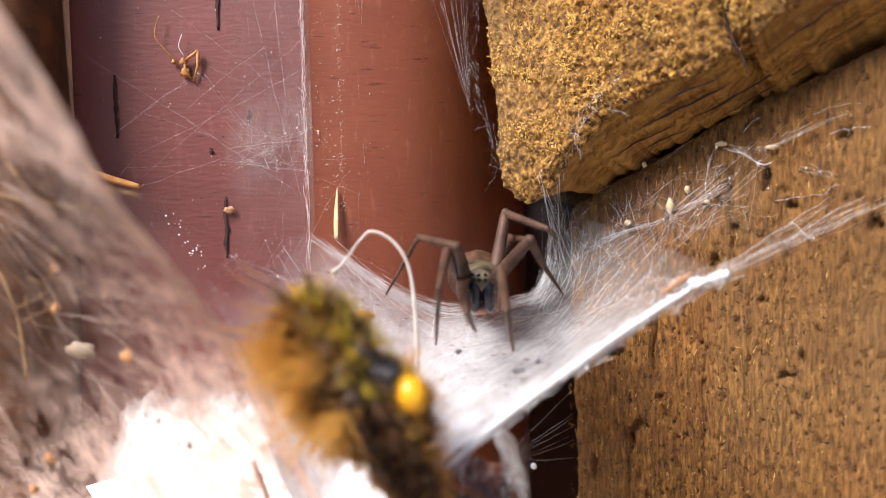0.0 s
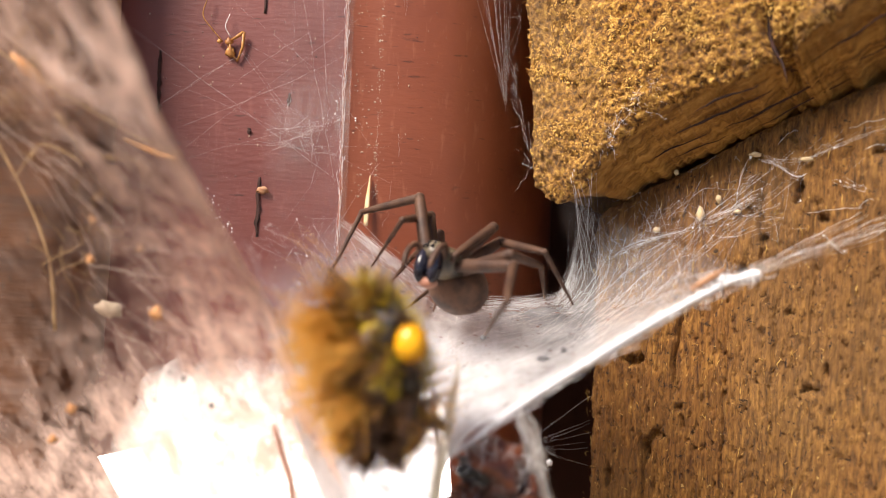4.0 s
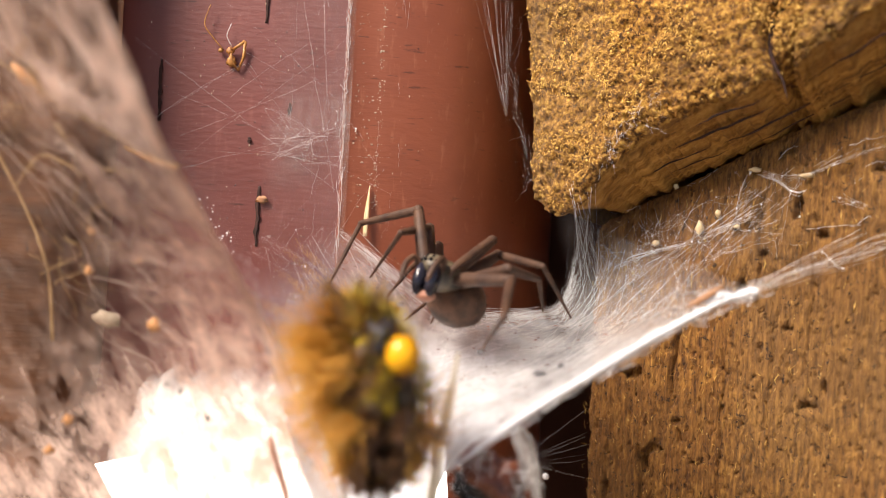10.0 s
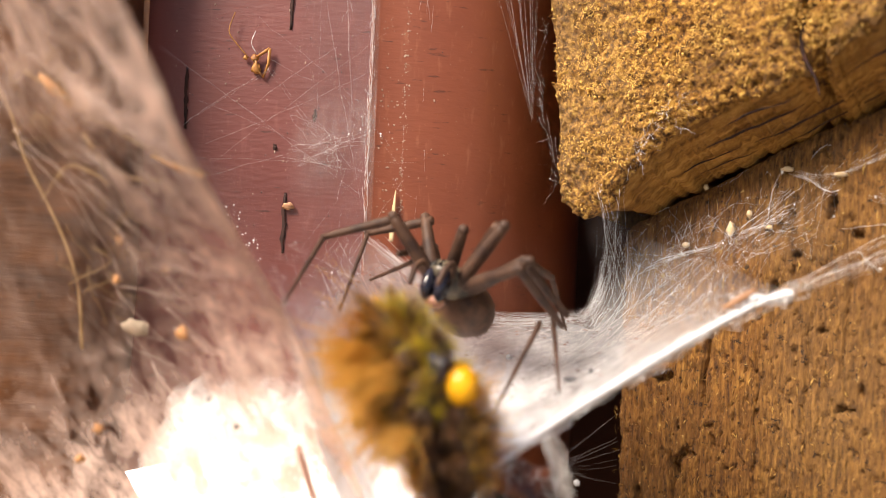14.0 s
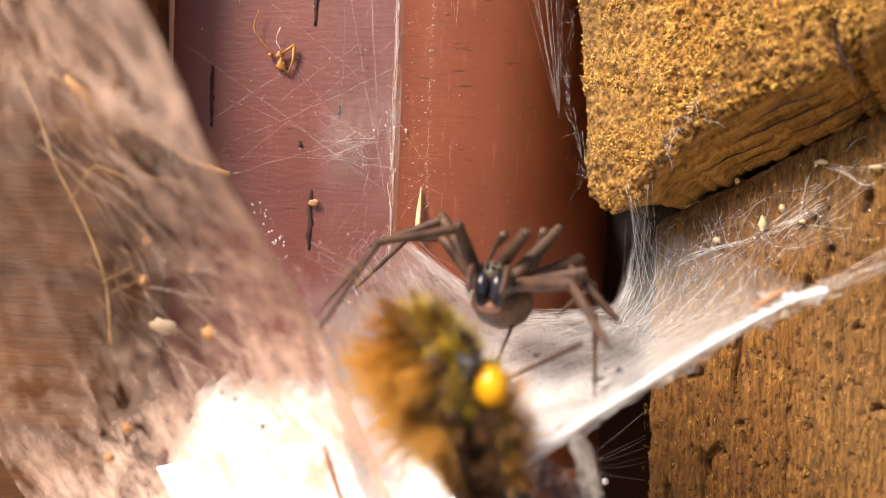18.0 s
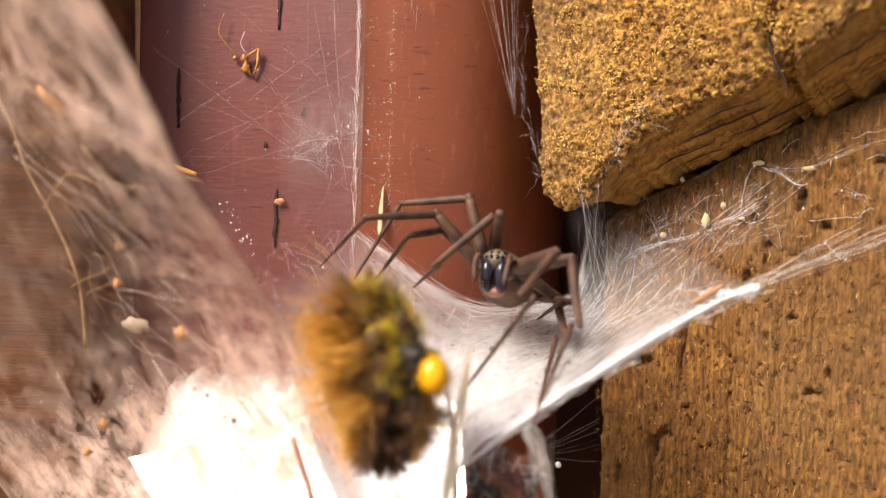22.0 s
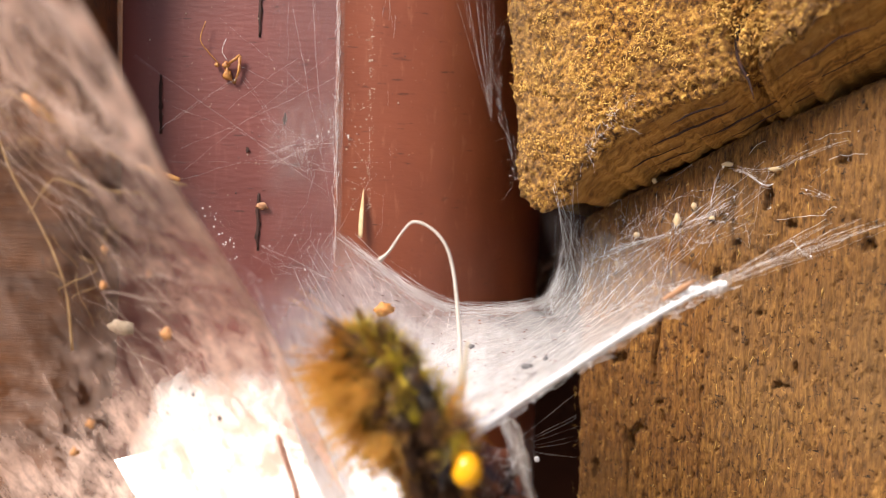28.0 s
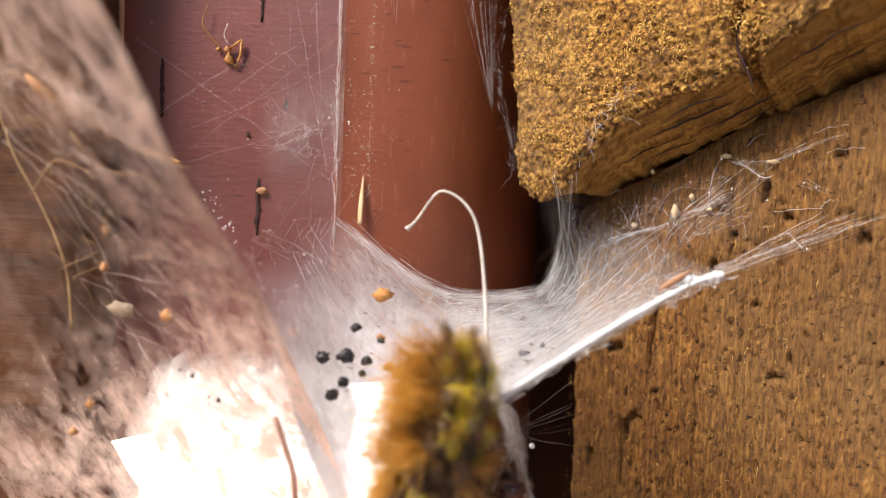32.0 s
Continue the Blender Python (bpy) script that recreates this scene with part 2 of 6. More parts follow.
JAW = mottled("glossy_black_jaw", (0.008, 0.008, 0.014), (0.022, 0.020, 0.032), 300, 0.16)
LIP = mottled("reddish_lip", (0.32, 0.14, 0.09), (0.42, 0.22, 0.15), 300, 0.5)
EYE_BLACK = mottled("black_eye", (0.004, 0.004, 0.005), (0.006, 0.006, 0.007), 300, 0.08)
BODYYELLOW = mottled("yellow_green_skin", (0.05, 0.035, 0.004), (0.55, 0.40, 0.012), 260, 0.5)
COLLAR = mottled("black_collar_skin", (0.006, 0.006, 0.010), (0.03, 0.026, 0.03), 500, 0.4)
BODYBLACK = mottled("black_stripe_skin", (0.012, 0.010, 0.010), (0.05, 0.035, 0.02), 300, 0.45)
BODYBROWN = mottled("brown_skin", (0.06, 0.035, 0.02), (0.14, 0.075, 0.03), 300, 0.6)
HAIRGOLD = hairy("golden_hair", (0.62, 0.29, 0.03), (0.96, 0.65, 0.16), 120, 0.4, 0.5)
HAIRTAN = hairy("tan_hair", (0.30, 0.13, 0.022), (0.62, 0.36, 0.09), 160, 0.45, 0.45)
HAIROLIVE = mottled("olive_hair", (0.30, 0.21, 0.012), (0.62, 0.47, 0.05), 200, 0.5)
HAIRDARK = mottled("dark_brown_hair", (0.035, 0.014, 0.006), (0.15, 0.062, 0.018), 300, 0.5)
BEADSKIN = mottled("orange_bead", (0.72, 0.30, 0.004), (0.85, 0.42, 0.01), 150, 0.25)
EARTH = mottled("brown_earth", (0.10, 0.075, 0.05), (0.19, 0.15, 0.10), 4, 0.9)
# Self-lit white that stands in for bright daylight behind the boards.
GLOW, gn, gl, gb = material("daylight_glow_panel", (0.9, 0.9, 0.9), 1.0)
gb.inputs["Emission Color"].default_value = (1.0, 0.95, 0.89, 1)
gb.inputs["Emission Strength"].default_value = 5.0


# ---- mesh helpers ----
rng = random.Random(7)
BASE = {}


def mesh_of(name, verts, faces, mats, smooth=True, slots=None):
    me = bpy.data.meshes.new(name)
    me.from_pydata([tuple(v) for v in verts], [], faces)
    for m in mats if isinstance(mats, (list, tuple)) else [mats]:
        me.materials.append(m)
    me.polygons.foreach_set("use_smooth", [smooth] * len(faces))
    if slots:
        me.polygons.foreach_set("material_index", slots)
    me.update()
    return me


def solid(name, vf, mats, parent=None, at=None, label="", smooth=True, slots=None):
    """A still mesh from vertices in millimetres; its origin lies at `at`, or at its own base."""
    v = np.array(vf[0], dtype=float)
    if at is None:
        lo, hi = v.min(0), v.max(0)
        at = ((lo[0] + hi[0]) / 2, (lo[1] + hi[1]) / 2, lo[2])
    at = np.array(at, dtype=float)
    ob = new(name, mesh_of(name, (v - at) * MM, vf[1], mats, smooth, slots))
    BASE[ob.name] = at
    if parent:
        ob.parent = parent
        ob.location = (at - BASE[parent.name]) * MM
    else:
        ob.location = at * MM + np.array((0, 0, EYE))
    if label:
        tagged(ob, label)
    return ob


def base(name, at):
    ob = new(name)
    ob.empty_display_size = 0.005
    ob.location = np.array(at) * MM + np.array((0, 0, EYE))
    BASE[ob.name] = np.array(at, dtype=float)
    return ob


def join(pieces):
    vs, fs = [], []
    for v, f in pieces:
        o = len(vs)
        vs.extend(v)
        fs.extend([tuple(i + o for i in q) for q in f])
    return vs, fs


def curve_points(ctrl, n):
    """A smooth line through control points."""
    c = [np.array(p, dtype=float) for p in ctrl]
    c = [2 * c[0] - c[1]] + c + [2 * c[-1] - c[-2]]
    out = []
    for k in range(n):
        s = k / (n - 1) * (len(c) - 3)
        i = min(int(s), len(c) - 4)
        t = s - i
        a, b, d, e = c[i:i + 4]
        out.append(0.5 * ((2 * b) + (d - a) * t + (2 * a - 5 * b + 4 * d - e) * t * t + (3 * b - a - 3 * d + e) * t ** 3))
    return out


def tube(pts, radii, sides=5, flat=1.0):
    pts = [np.array(p, dtype=float) for p in pts]
    if isinstance(radii, (int, float)):
        radii = [radii] * len(pts)
    vs, fs = [], []
    ref = np.array((0.31, 0.52, 0.79))
    for i, p in enumerate(pts):
        d = pts[min(i + 1, len(pts) - 1)] - pts[max(i - 1, 0)]
        d = d / (np.linalg.norm(d) + 1e-9)
        a = np.cross(d, ref)
        a /= np.linalg.norm(a) + 1e-9
        b = np.cross(d, a)
        for k in range(sides):
            w = 2 * math.pi * k / sides
            vs.append(p + radii[i] * (a * math.cos(w) + flat * b * math.sin(w)))
    for i in range(len(pts) - 1):
        for k in range(sides):
            fs.append((i * sides + k, i * sides + (k + 1) % sides, (i + 1) * sides + (k + 1) % sides, (i + 1) * sides + k))
    fs.append(tuple(range(sides))[::-1])
    fs.append(tuple(range((len(pts) - 1) * sides, len(pts) * sides)))
    return vs, fs


def ball(centre, radii, rings=10, segs=14, rough=0.0, seed=0.0):
    vs, fs = [], []
    for i in range(rings + 1):
        th = math.pi * i / rings
        for k in range(segs):
            ph = 2 * math.pi * k / segs
            n = np.array((math.sin(th) * math.cos(ph), math.sin(th) * math.sin(ph), math.cos(th)))
            r = 1 + rough * noise.noise(Vector(n * 2.3) + Vector((seed, seed * 1.7, 0)))
            vs.append(np.array(centre) + n * np.array(radii) * r)
    for i in range(rings):
        for k in range(segs):
            fs.append((i * segs + k, (i + 1) * segs + k, (i + 1) * segs + (k + 1) % segs, i * segs + (k + 1) % segs))
    return vs, fs


def sheet_grid(fn, nu, nv):
    vs = [fn(i / nu, j / nv) for j in range(nv + 1) for i in range(nu + 1)]
    fs = [(j * (nu + 1) + i, j * (nu + 1) + i + 1, (j + 1) * (nu + 1) + i + 1, (j + 1) * (nu + 1) + i) for j in range(nv) for i in range(nu)]
    return vs, fs


def silk(name, fn, nu, nv, cover, mat, parent, label):
    """A silk sheet over (s, t) with its closeness cover(s, t)."""
    ob = solid(name, sheet_grid(fn, nu, nv), mat, parent, label=label)
    me = ob.data
    st = np.array([(i / nu, j / nv) for j in range(nv + 1) for i in range(nu + 1)])
    idx = np.empty(len(me.loops), dtype=np.int32)
    me.loops.foreach_get("vertex_index", idx)
    me.uv_layers.new(name="UVMap").data.foreach_set("uv", st[idx].astype(np.float32).ravel())
    me.attributes.new("cover", "FLOAT", "POINT").data.foreach_set("value", [float(max(0.0, cover(s, t))) for s, t in st])
    return ob


def slab(x0, x1, y0, y1, z0, z1, r=0.6):
    """A board with eased edges."""
    bm = bmesh.new()
    bmesh.ops.create_cube(bm, size=1)
    for v in bm.verts:
        v.co = Vector(((x0 + x1) / 2 + v.co.x * (x1 - x0), (y0 + y1) / 2 + v.co.y * (y1 - y0), (z0 + z1) / 2 + v.co.z * (z1 - z0)))
    bmesh.ops.bevel(bm, geom=bm.edges[:], offset=r, segments=3, affect="EDGES", profile=0.5)
    bm.verts.index_update()
    out = [v.co.copy() for v in bm.verts], [tuple(v.index for v in f.verts) for f in bm.faces]
    bm.free()
    return out


def fbm(x, y, z, octaves=4):
    return noise.fractal(Vector((x, y, z)), 1.0, 2.0, octaves)


def interp(x, xs, ys):
    return float(np.interp(x, xs, ys))


# ---- setting ----
ground = solid("ground", ([(-4e6, -4e6, -1000), (4e6, -4e6, -1000), (4e6, 4e6, -1000), (-4e6, 4e6, -1000)], [(0, 1, 2, 3)]), EARTH, at=(0, 0, -1000))
tagged(ground, "brown bare earth ground below the boards", "ground", kind="structure")
# Emissive sheet added here to fill the gap with white and backlight the silk.
glow_panel = solid("backdrop", ([(-900, 900, -1000), (900, 900, -1000), (900, 900, 700), (-900, 900, 700)], [(0, 1, 2, 3)]), GLOW, at=(0, 900, -1000))
tagged(glow_panel, "white glowing panel standing in for daylight beyond the boards", "backdrop", kind="structure")

def stepped_board():
    """The board's lower edge runs level, then rises towards the seam; the front arrises are eased."""
    line = [(-330, -41), (-72, -41.8), (-62, -39.6), (-54, -37.6), (-46, -35.6), (-40, -32.6), (-34, -29.6), (-27, -27.6), (-16.5, -26.4), (-16.5, 60), (-16.5, 400), (-330, 400)]
    bm = bmesh.new()
    f = bm.faces.new([bm.verts.new((x, 138.0, z)) for x, z in line])
    r = bmesh.ops.extrude_face_region(bm, geom=[f])
    top = [v for v in r["geom"] if isinstance(v, bmesh.types.BMVert)]
    for v in top:
        v.co.y = 135
    bmesh.ops.recalc_face_normals(bm, faces=bm.faces[:])
    edges = [e for e in bm.edges if all(v.co.y < 136 for v in e.verts)]
    bmesh.ops.bevel(bm, geom=edges, offset=0.22, segments=3, affect="EDGES", profile=0.5)
    bm.verts.index_update()
    out = [v.co.copy() for v in bm.verts], [tuple(v.index for v in f.verts) for f in bm.faces]
    bm.free()
    return out


wall_left = solid("wall_board", stepped_board(), PURPLE, smooth=False)
tagged(wall_left, "purplish red painted board with small dark cracks", "board", kind="structure")
# Extra board set in only to cut the white glow off at the left.
wall_far = solid("glow_stop_board", slab(-330, -66, 148, 160, -500, 400, 1.0), POSTWOOD)
tagged(wall_far, "brown board added to bound the glow at the left", "board", kind="structure")


def rounded_board():
    prof = [(-17.7, 138.5), (-17.6, 137.6), (-17.45, 136.6), (-17.3, 135.9), (-17.1, 135.4), (-16.85, 134.98), (-16.6, 134.8), (-16.2, 134.82), (-15, 135.1), (-12.5, 135.5), (-9, 135.85), (-4, 136.8), (1, 138.6), (5, 141), (9, 144.3), (13, 149), (17, 155.5), (20, 162.5), (22.2, 171), (23.4, 182), (24, 198), (24.2, 222), (24.2, 262)]
    pts = [(-17.7, 262), (-17.7, 180)] + list(curve_points([(x, y, 0) for x, y in prof], 130))
    foot = [interp(p[0], (-17, -1, 2, 5.5, 7.5), (-26.4, -25.4, -28, -60, -300)) for p in pts]
    vs = [(p[0], p[1], z0 + (400 - z0) * f) for f in np.linspace(0, 1, 60) for p, z0 in zip(pts, foot)]
    n = len(pts)
    fs = [(j * n + i, j * n + i + 1, (j + 1) * n + i + 1, (j + 1) * n + i) for j in range(59) for i in range(n - 1)]
    return vs, fs


tagged(solid("rounded_board", rounded_board(), BROWN), "red-brown painted board with a rounded edge", "board", kind="structure")
# Made-up backing, kept dark for the hole's shade; it also blocks the bright panel.
tagged(solid("recess_back", join([slab(-40, 24, 262, 274, -44, 400), slab(24.2, 200, 262, 274, -300, 400)]), GAPSHADE), "added dark board that makes the shade behind the gap", "board", kind="structure")


def split_post():
    """The post's edge is plumb above and spreads out to a broken foot below."""
    line = [(-53, 400), (-53, 0), (-53.6, -20), (-54.6, -30), (-55.3, -35.2), (-53.2, -38.4), (-50.9, -42.4), (-44, -52), (-30, -75), (-30, -300), (-200, -300), (-200, 400)]
    n, rings = len(line), [(121, 5.0), (121.5, 3.0), (122.6, 1.4), (124.4, 0.4), (127, 0.0), (134.5, 0.0)]
    vs = [(x - worn * (x > -100), y, z) for y, worn in rings for x, z in line]
    fs = [tuple(range(n)), tuple(range(len(vs) - 1, len(vs) - n - 1, -1))]
    for k in range(len(rings) - 1):
        fs += [(k * n + i, (k + 1) * n + i, (k + 1) * n + (i + 1) % n, k * n + (i + 1) % n) for i in range(n)]
    return vs, fs


tagged(solid("side_post", split_post(), POSTWOOD), "brown wooden post darkened for the shade behind the web", "post", kind="structure")

# Cracks, each a dark sliver on the surface standing in for a slot's shade.
for x, z0, z1, w in ((-46.7, 18.5, 28.5, 0.55), (-30.0, 35.2, 50, 0.45), (-29.9, -1.0, 8.8, 0.5), (-25.6, 20.5, 22.5, 0.35), (-31.7, 15.6, 16.6, 0.5), (-39.0, 52, 60, 0.5)):
    line = [(x + 0.35 * fbm(x, 0.4 * z, 1), 135.0, z) for z in np.linspace(z0, z1, 14)]
    rad = [w * (0.35 + 0.65 * math.sin(math.pi * min(1, 0.15 + 0.75 * k / 13))) * (1 + 0.5 * fbm(x, k * 0.9, 4)) for k in range(14)]
    solid("crack", tube(line, rad, 6, 0.3), CRACKSHADE, wall_left)


# ---- timbers ----
UX, UY = 0.773, -0.634


def ragged(u):
    return 0.8 * fbm(u * 0.33, 2, 99) + 0.35 * fbm(u * 1.2, 5, 98)


def upper_bottom(u):
    """The torn lower edge of the sawn end."""
    return ragged(u) + interp(u, (3, 5, 9.7, 13.9, 16, 18.4, 24.6, 33.4, 39.2, 43.5, 46, 48.9, 54, 100), (11, 8.8, 6.3, 8.4, 11.2, 14.6, 19.6, 23.0, 24.3, 25.8, 27.8, 30.2, 33.4, 52))


def under_edge(u):
    """The level to which the underside falls away behind that edge."""
    return interp(u, (3, 5.4, 13, 21.6, 30.7, 38.9, 45, 50.7, 56, 100), (9.2, 9.7, 11.4, 14.5, 17.8, 21.2, 24.3, 27.0, 29.4, 47))


FACE_CRACK = [(46, 38.6), (43.7, 36.1), (41.5, 33.8), (41.2, 30.6), (41.8, 28.2), (43.1, 25.7), (43.9, 23)]


def crack_depth(u, z):
    """How deep the long split cuts into the sawn end."""
    best = 9.0
    for (a, c), (b, e) in zip(FACE_CRACK, FACE_CRACK[1:]):
        f = min(1.0, max(0.0, ((u - a) * (b - a) + (z - c) * (e - c)) / ((b - a) ** 2 + (e - c) ** 2)))
        best = min(best, math.hypot(u - a - f * (b - a), z - c - f * (e - c)))
    return 3.4 * math.exp(-(best / 0.55) ** 2) + 0.7 * math.exp(-(best / 1.8) ** 2)


def upper_timber():
    nu, nv, nd = 260, 170, 46
    vs, fs, slots = [], [], []
    for j in range(nv + 1):
        b = (j / nv) ** 1.25
        for i in range(nu + 1):
            a = (i / nu) ** 1.2
            ul = 4.6 - 8.5 * b
            u = ul + a * (100 - ul)
            zb = upper_bottom(u)
            z = zb + b * (95 - zb)
            edge = min(a * 95, (z - zb) * 0.9)
            r = 2.2 * math.exp(-edge / 1.6)
            d = 0.75 * fbm(u * 0.16, z * 0.16, 3) + 0.6 * fbm(u * 0.7, z * 0.7, 7) + 0.75 * fbm(u * 1.8, z * 1.8, 11, 2)
            if 38 < u < 50:
                d -= 5.0 * math.exp(-((u - 43.5 - (z - zb) * 0.25) / 0.8) ** 2) * math.exp(-(z - zb) / 6.0)
                d -= crack_depth(u, z) if z < 40 else 0.0
            off = d - r
            jit = 0.4 * fbm(u * 0.9, z * 0.9, 20) * math.exp(-edge / 2)
            vs.append((10.2 + UX * u + UY * off, 138.6 + UY * u - UX * off, z + jit))
            # off pushes the face toward the viewer along its outward normal
    for j in range(nv):
        for i in range(nu):
            k = j * (nu + 1) + i
            fs.append((k, k + 1, k + nu + 2, k + nu + 1))
            slots.append(0)
    row = nu + 1
    prev = list(range(row))
    for q in range(1, nd + 1):
        depth = 130.0 * (q / nd) ** 2.2
        cur = []
        for i in range(row):
            x, y, z = vs[i]
            u = (x - 10.2) / UX
            g = 0.7 * fbm(u * 0.10, depth * 0.8, 31) + 0.35 * fbm(u * 0.25, depth * 2.2, 37, 3)
            lay = 1.0 * max(0.0, math.sin(depth * 1.1 + 2.6 * fbm(u * 0.06, depth * 0.05, 5))) ** 8 * max(0.0, 0.35 + fbm(u * 0.09, depth * 0.4, 15))
            reach = interp(u, (26, 32.5, 40, 45, 51), (14.5, 14.5, 17, 20, 21))
            fall = min(1.0, depth / 13.0)
            fall = fall * (1.6 - 0.6 * fall)
            cur.append(len(vs))
            vs.append((x - UY * depth, y + UX * depth, z - ragged(u) * (1 - math.exp(-depth / 2.2)) + (under_edge(u) - (upper_bottom(u) - ragged(u))) * fall - 0.13 * min(depth, 30) + (g - lay) * min(1, depth / 1.5) * max(0.15, 1 - depth / reach) + 9 * min(1, max(0, depth - reach) / 1.6)))
        for i in range(nu):
            fs.append((prev[i + 1], prev[i], cur[i], cur[i + 1]))
            slots.append(1)
        prev = cur
    left = [j * row for j in range(nv + 1)]
    for q in range(1, 13):
        depth = 130.0 * (q / 12) ** 2
        cur = []
        for k, i in enumerate(left):
            x, y, z = vs[i]
            cur.append(len(vs))
            vs.append((x - UY * depth + 0.2 * fbm(z * 0.5, depth, 2), y + UX * depth, z - 0.13 * min(depth, 30) * math.exp(-k / 8)))
        src = left if q == 1 else prev_l
        for k in range(nv):
            fs.append((src[k], src[k + 1], cur[k + 1], cur[k]))
            slots.append(1)
        prev_l = cur
    return (vs, fs), slots


geo, slots = upper_timber()
timber_up = solid("upper_timber", geo, [ENDGRAIN, LONGGRAIN], slots=slots)
tagged(timber_up, "rough sawn yellow-brown timber with a fuzzy fibrous end", "timber")


def upper_point(u, z, off):
    return np.array((10.2 + UX * u + UY * off, 138.6 + UY * u - UX * off, z))


def sprigs(n, seed, umin, umax, zmax, size, lift):
    r = random.Random(seed)
    out = []
    while len(out) < n:
        u = umin + (umax - umin) * r.random()
        zb = upper_bottom(u)
        z = zb - 0.3 + (zmax - zb) * r.random()
        if z - zb < 7 and r.random() < 0.95 - 0.1 * (z - zb):
            continue
        if u < 5 - 0.1 * (z - 9) or fbm(u * 0.15, z * 0.15, 60) + 0.25 < r.random() * 0.6:
            continue
        d = 0.75 * fbm(u * 0.16, z * 0.16, 3) + 0.45 * fbm(u * 0.7, z * 0.7, 7)
        edge = min(u - 4.6 + 0.1 * (z - 9), (z - zb) * 0.9)
        p = upper_point(u, z, d - 2.2 * math.exp(-max(0, edge) / 1.6) - 0.05)
        a = r.uniform(0, math.tau)
        ln = size * r.uniform(0.4, 1.5)
        h = lift * r.uniform(0.1, 1.0)
        t = np.array((UX * math.cos(a), UY * math.cos(a), math.sin(a)))
        nrm = np.array((UY, -UX, 0))
        pts = [p, p + t * ln * 0.5 + nrm * h, p + t * ln + nrm * h * r.uniform(0.2, 1.4)]
        out.append(tube(pts, [0.05 * r.uniform(0.7, 1.6), 0.062 * r.uniform(0.6, 2.2), 0.02], 3))
    return join(out)


tagged(solid("fibre_fuzz", sprigs(5600, 3, 2, 66, 56, 0.62, 0.36), FIBRE, timber_up, label="pale torn wood fibres"), kind="stuff")
grain_bits, chip = [], random.Random(8)
while len(grain_bits) < 2200:
    u, z = chip.uniform(4, 64), chip.uniform(7, 56)
    if z > upper_bottom(u) + 0.5 and fbm(u * 0.15, z * 0.15, 60) + 0.3 > 0.6 * chip.random():
        edge = min(u - 4.6 + 0.1 * (z - 9), (z - upper_bottom(u)) * 0.9)
        if edge < 0.3 or (edge < 6 and chip.random() < 0.85 - 0.12 * edge):
            continue
        d = 0.75 * fbm(u * 0.16, z * 0.16, 3) + 0.6 * fbm(u * 0.7, z * 0.7, 7) - 2.2 * math.exp(-edge / 1.6)
        rr = chip.choice((0.06, 0.07, 0.08, 0.1, 0.12, 0.2))
        grain_bits.append(ball(upper_point(u, z, d + 0.05), (rr, rr * 0.8, rr * chip.uniform(0.6, 1.3)), 4, 5, 0.6, u))
tagged(solid("sawdust", join(grain_bits), FIBRE, timber_up, label="pale sawdust grains"), kind="stuff")
tagged(solid("dark_fuzz", sprigs(3000, 5, 2, 66, 56, 0.5, 0.25), FIBREDARK, timber_up, label="brown torn wood fibres"), kind="stuff")

# Dark tubes laid along the underside supply the shade of its splits.
for u0, u1, d0, w in ((20, 31, 9.0, 0.16), (27, 41, 6.0, 0.24), (24, 33, 11.5, 0.12), (31, 40, 3.4, 0.22), (33, 47, 9.5, 0.2), (37, 50, 13, 0.14), (46, 60, 5, 0.16), (48, 62, 10, 0.14)):
    pts = []
    for k in range(12):
        u = u0 + (u1 - u0) * k / 11
        d = d0 + 0.5 * fbm(u * 0.3, d0, 3)
        fall = min(1.0, d / 13.0)
        z = upper_bottom(u) - ragged(u) * (1 - math.exp(-d / 2.2)) + (under_edge(u) - upper_bottom(u) + ragged(u)) * fall * (1.6 - 0.6 * fall) - 0.13 * d
        pts.append(upper_point(u, z + 0.1, 0) + np.array((-UY * d, UX * d, 0)))
    solid("split", tube(pts, [w * math.sin(math.pi * (0.06 + 0.88 * k / 11)) * (1 + 0.6 * fbm(k * 0.8, u0, 2)) for k in range(12)], 6, 0.7), CRACKSHADE, timber_up)

# A dark tube adds shade at the bottom of the cut split.
solid("split", tube([upper_point(u, z, -3.2) for u, z, _ in curve_points([(u, z, 0) for u, z in FACE_CRACK], 24)], [0.36 * math.sin(math.pi * (0.08 + 0.86 * k / 23)) * (1 + 0.7 * fbm(k * 0.7, 3, 8)) for k in range(24)], 6), CRACKSHADE, timber_up)

LX, LY = 0.762, -0.648


def lower_face(u, z):
    g = 0.5 * fbm(u * 0.2, z * 0.03, 41) + 0.22 * fbm(u * 1.5 + 0.03 * z, z * 0.10, 43) + 0.2 * fbm(u * 3.4, z * 0.5, 47, 3)
    g -= 2.6 * max(0.0, fbm(u * 0.9, z * 0.6, 53, 3) - 0.42)
    g -= 3.2 * max(0.0, fbm(u * 1.9, z * 1.6, 59, 2) - 0.34)
    for cu, z0, z1, w, depth in LOW_CRACKS:
        if z0 < z < z1:
            g -= depth * math.exp(-((u - cu - 0.8 * fbm(z * 0.12, cu, 3)) / w) ** 2) * min(1, (z - z0) / 2, (z1 - z) / 2)
    for cu, cz, wu, wz, depth in LOW_PITS:
        e = math.hypot((u - cu) / wu, (z - cz) / wz) + 0.7 * fbm(u * 0.8, z * 0.8, 63, 3)
        if e < 1.2:
            g -= depth * min(1.0, (1.2 - e) * 2.5)
    return g


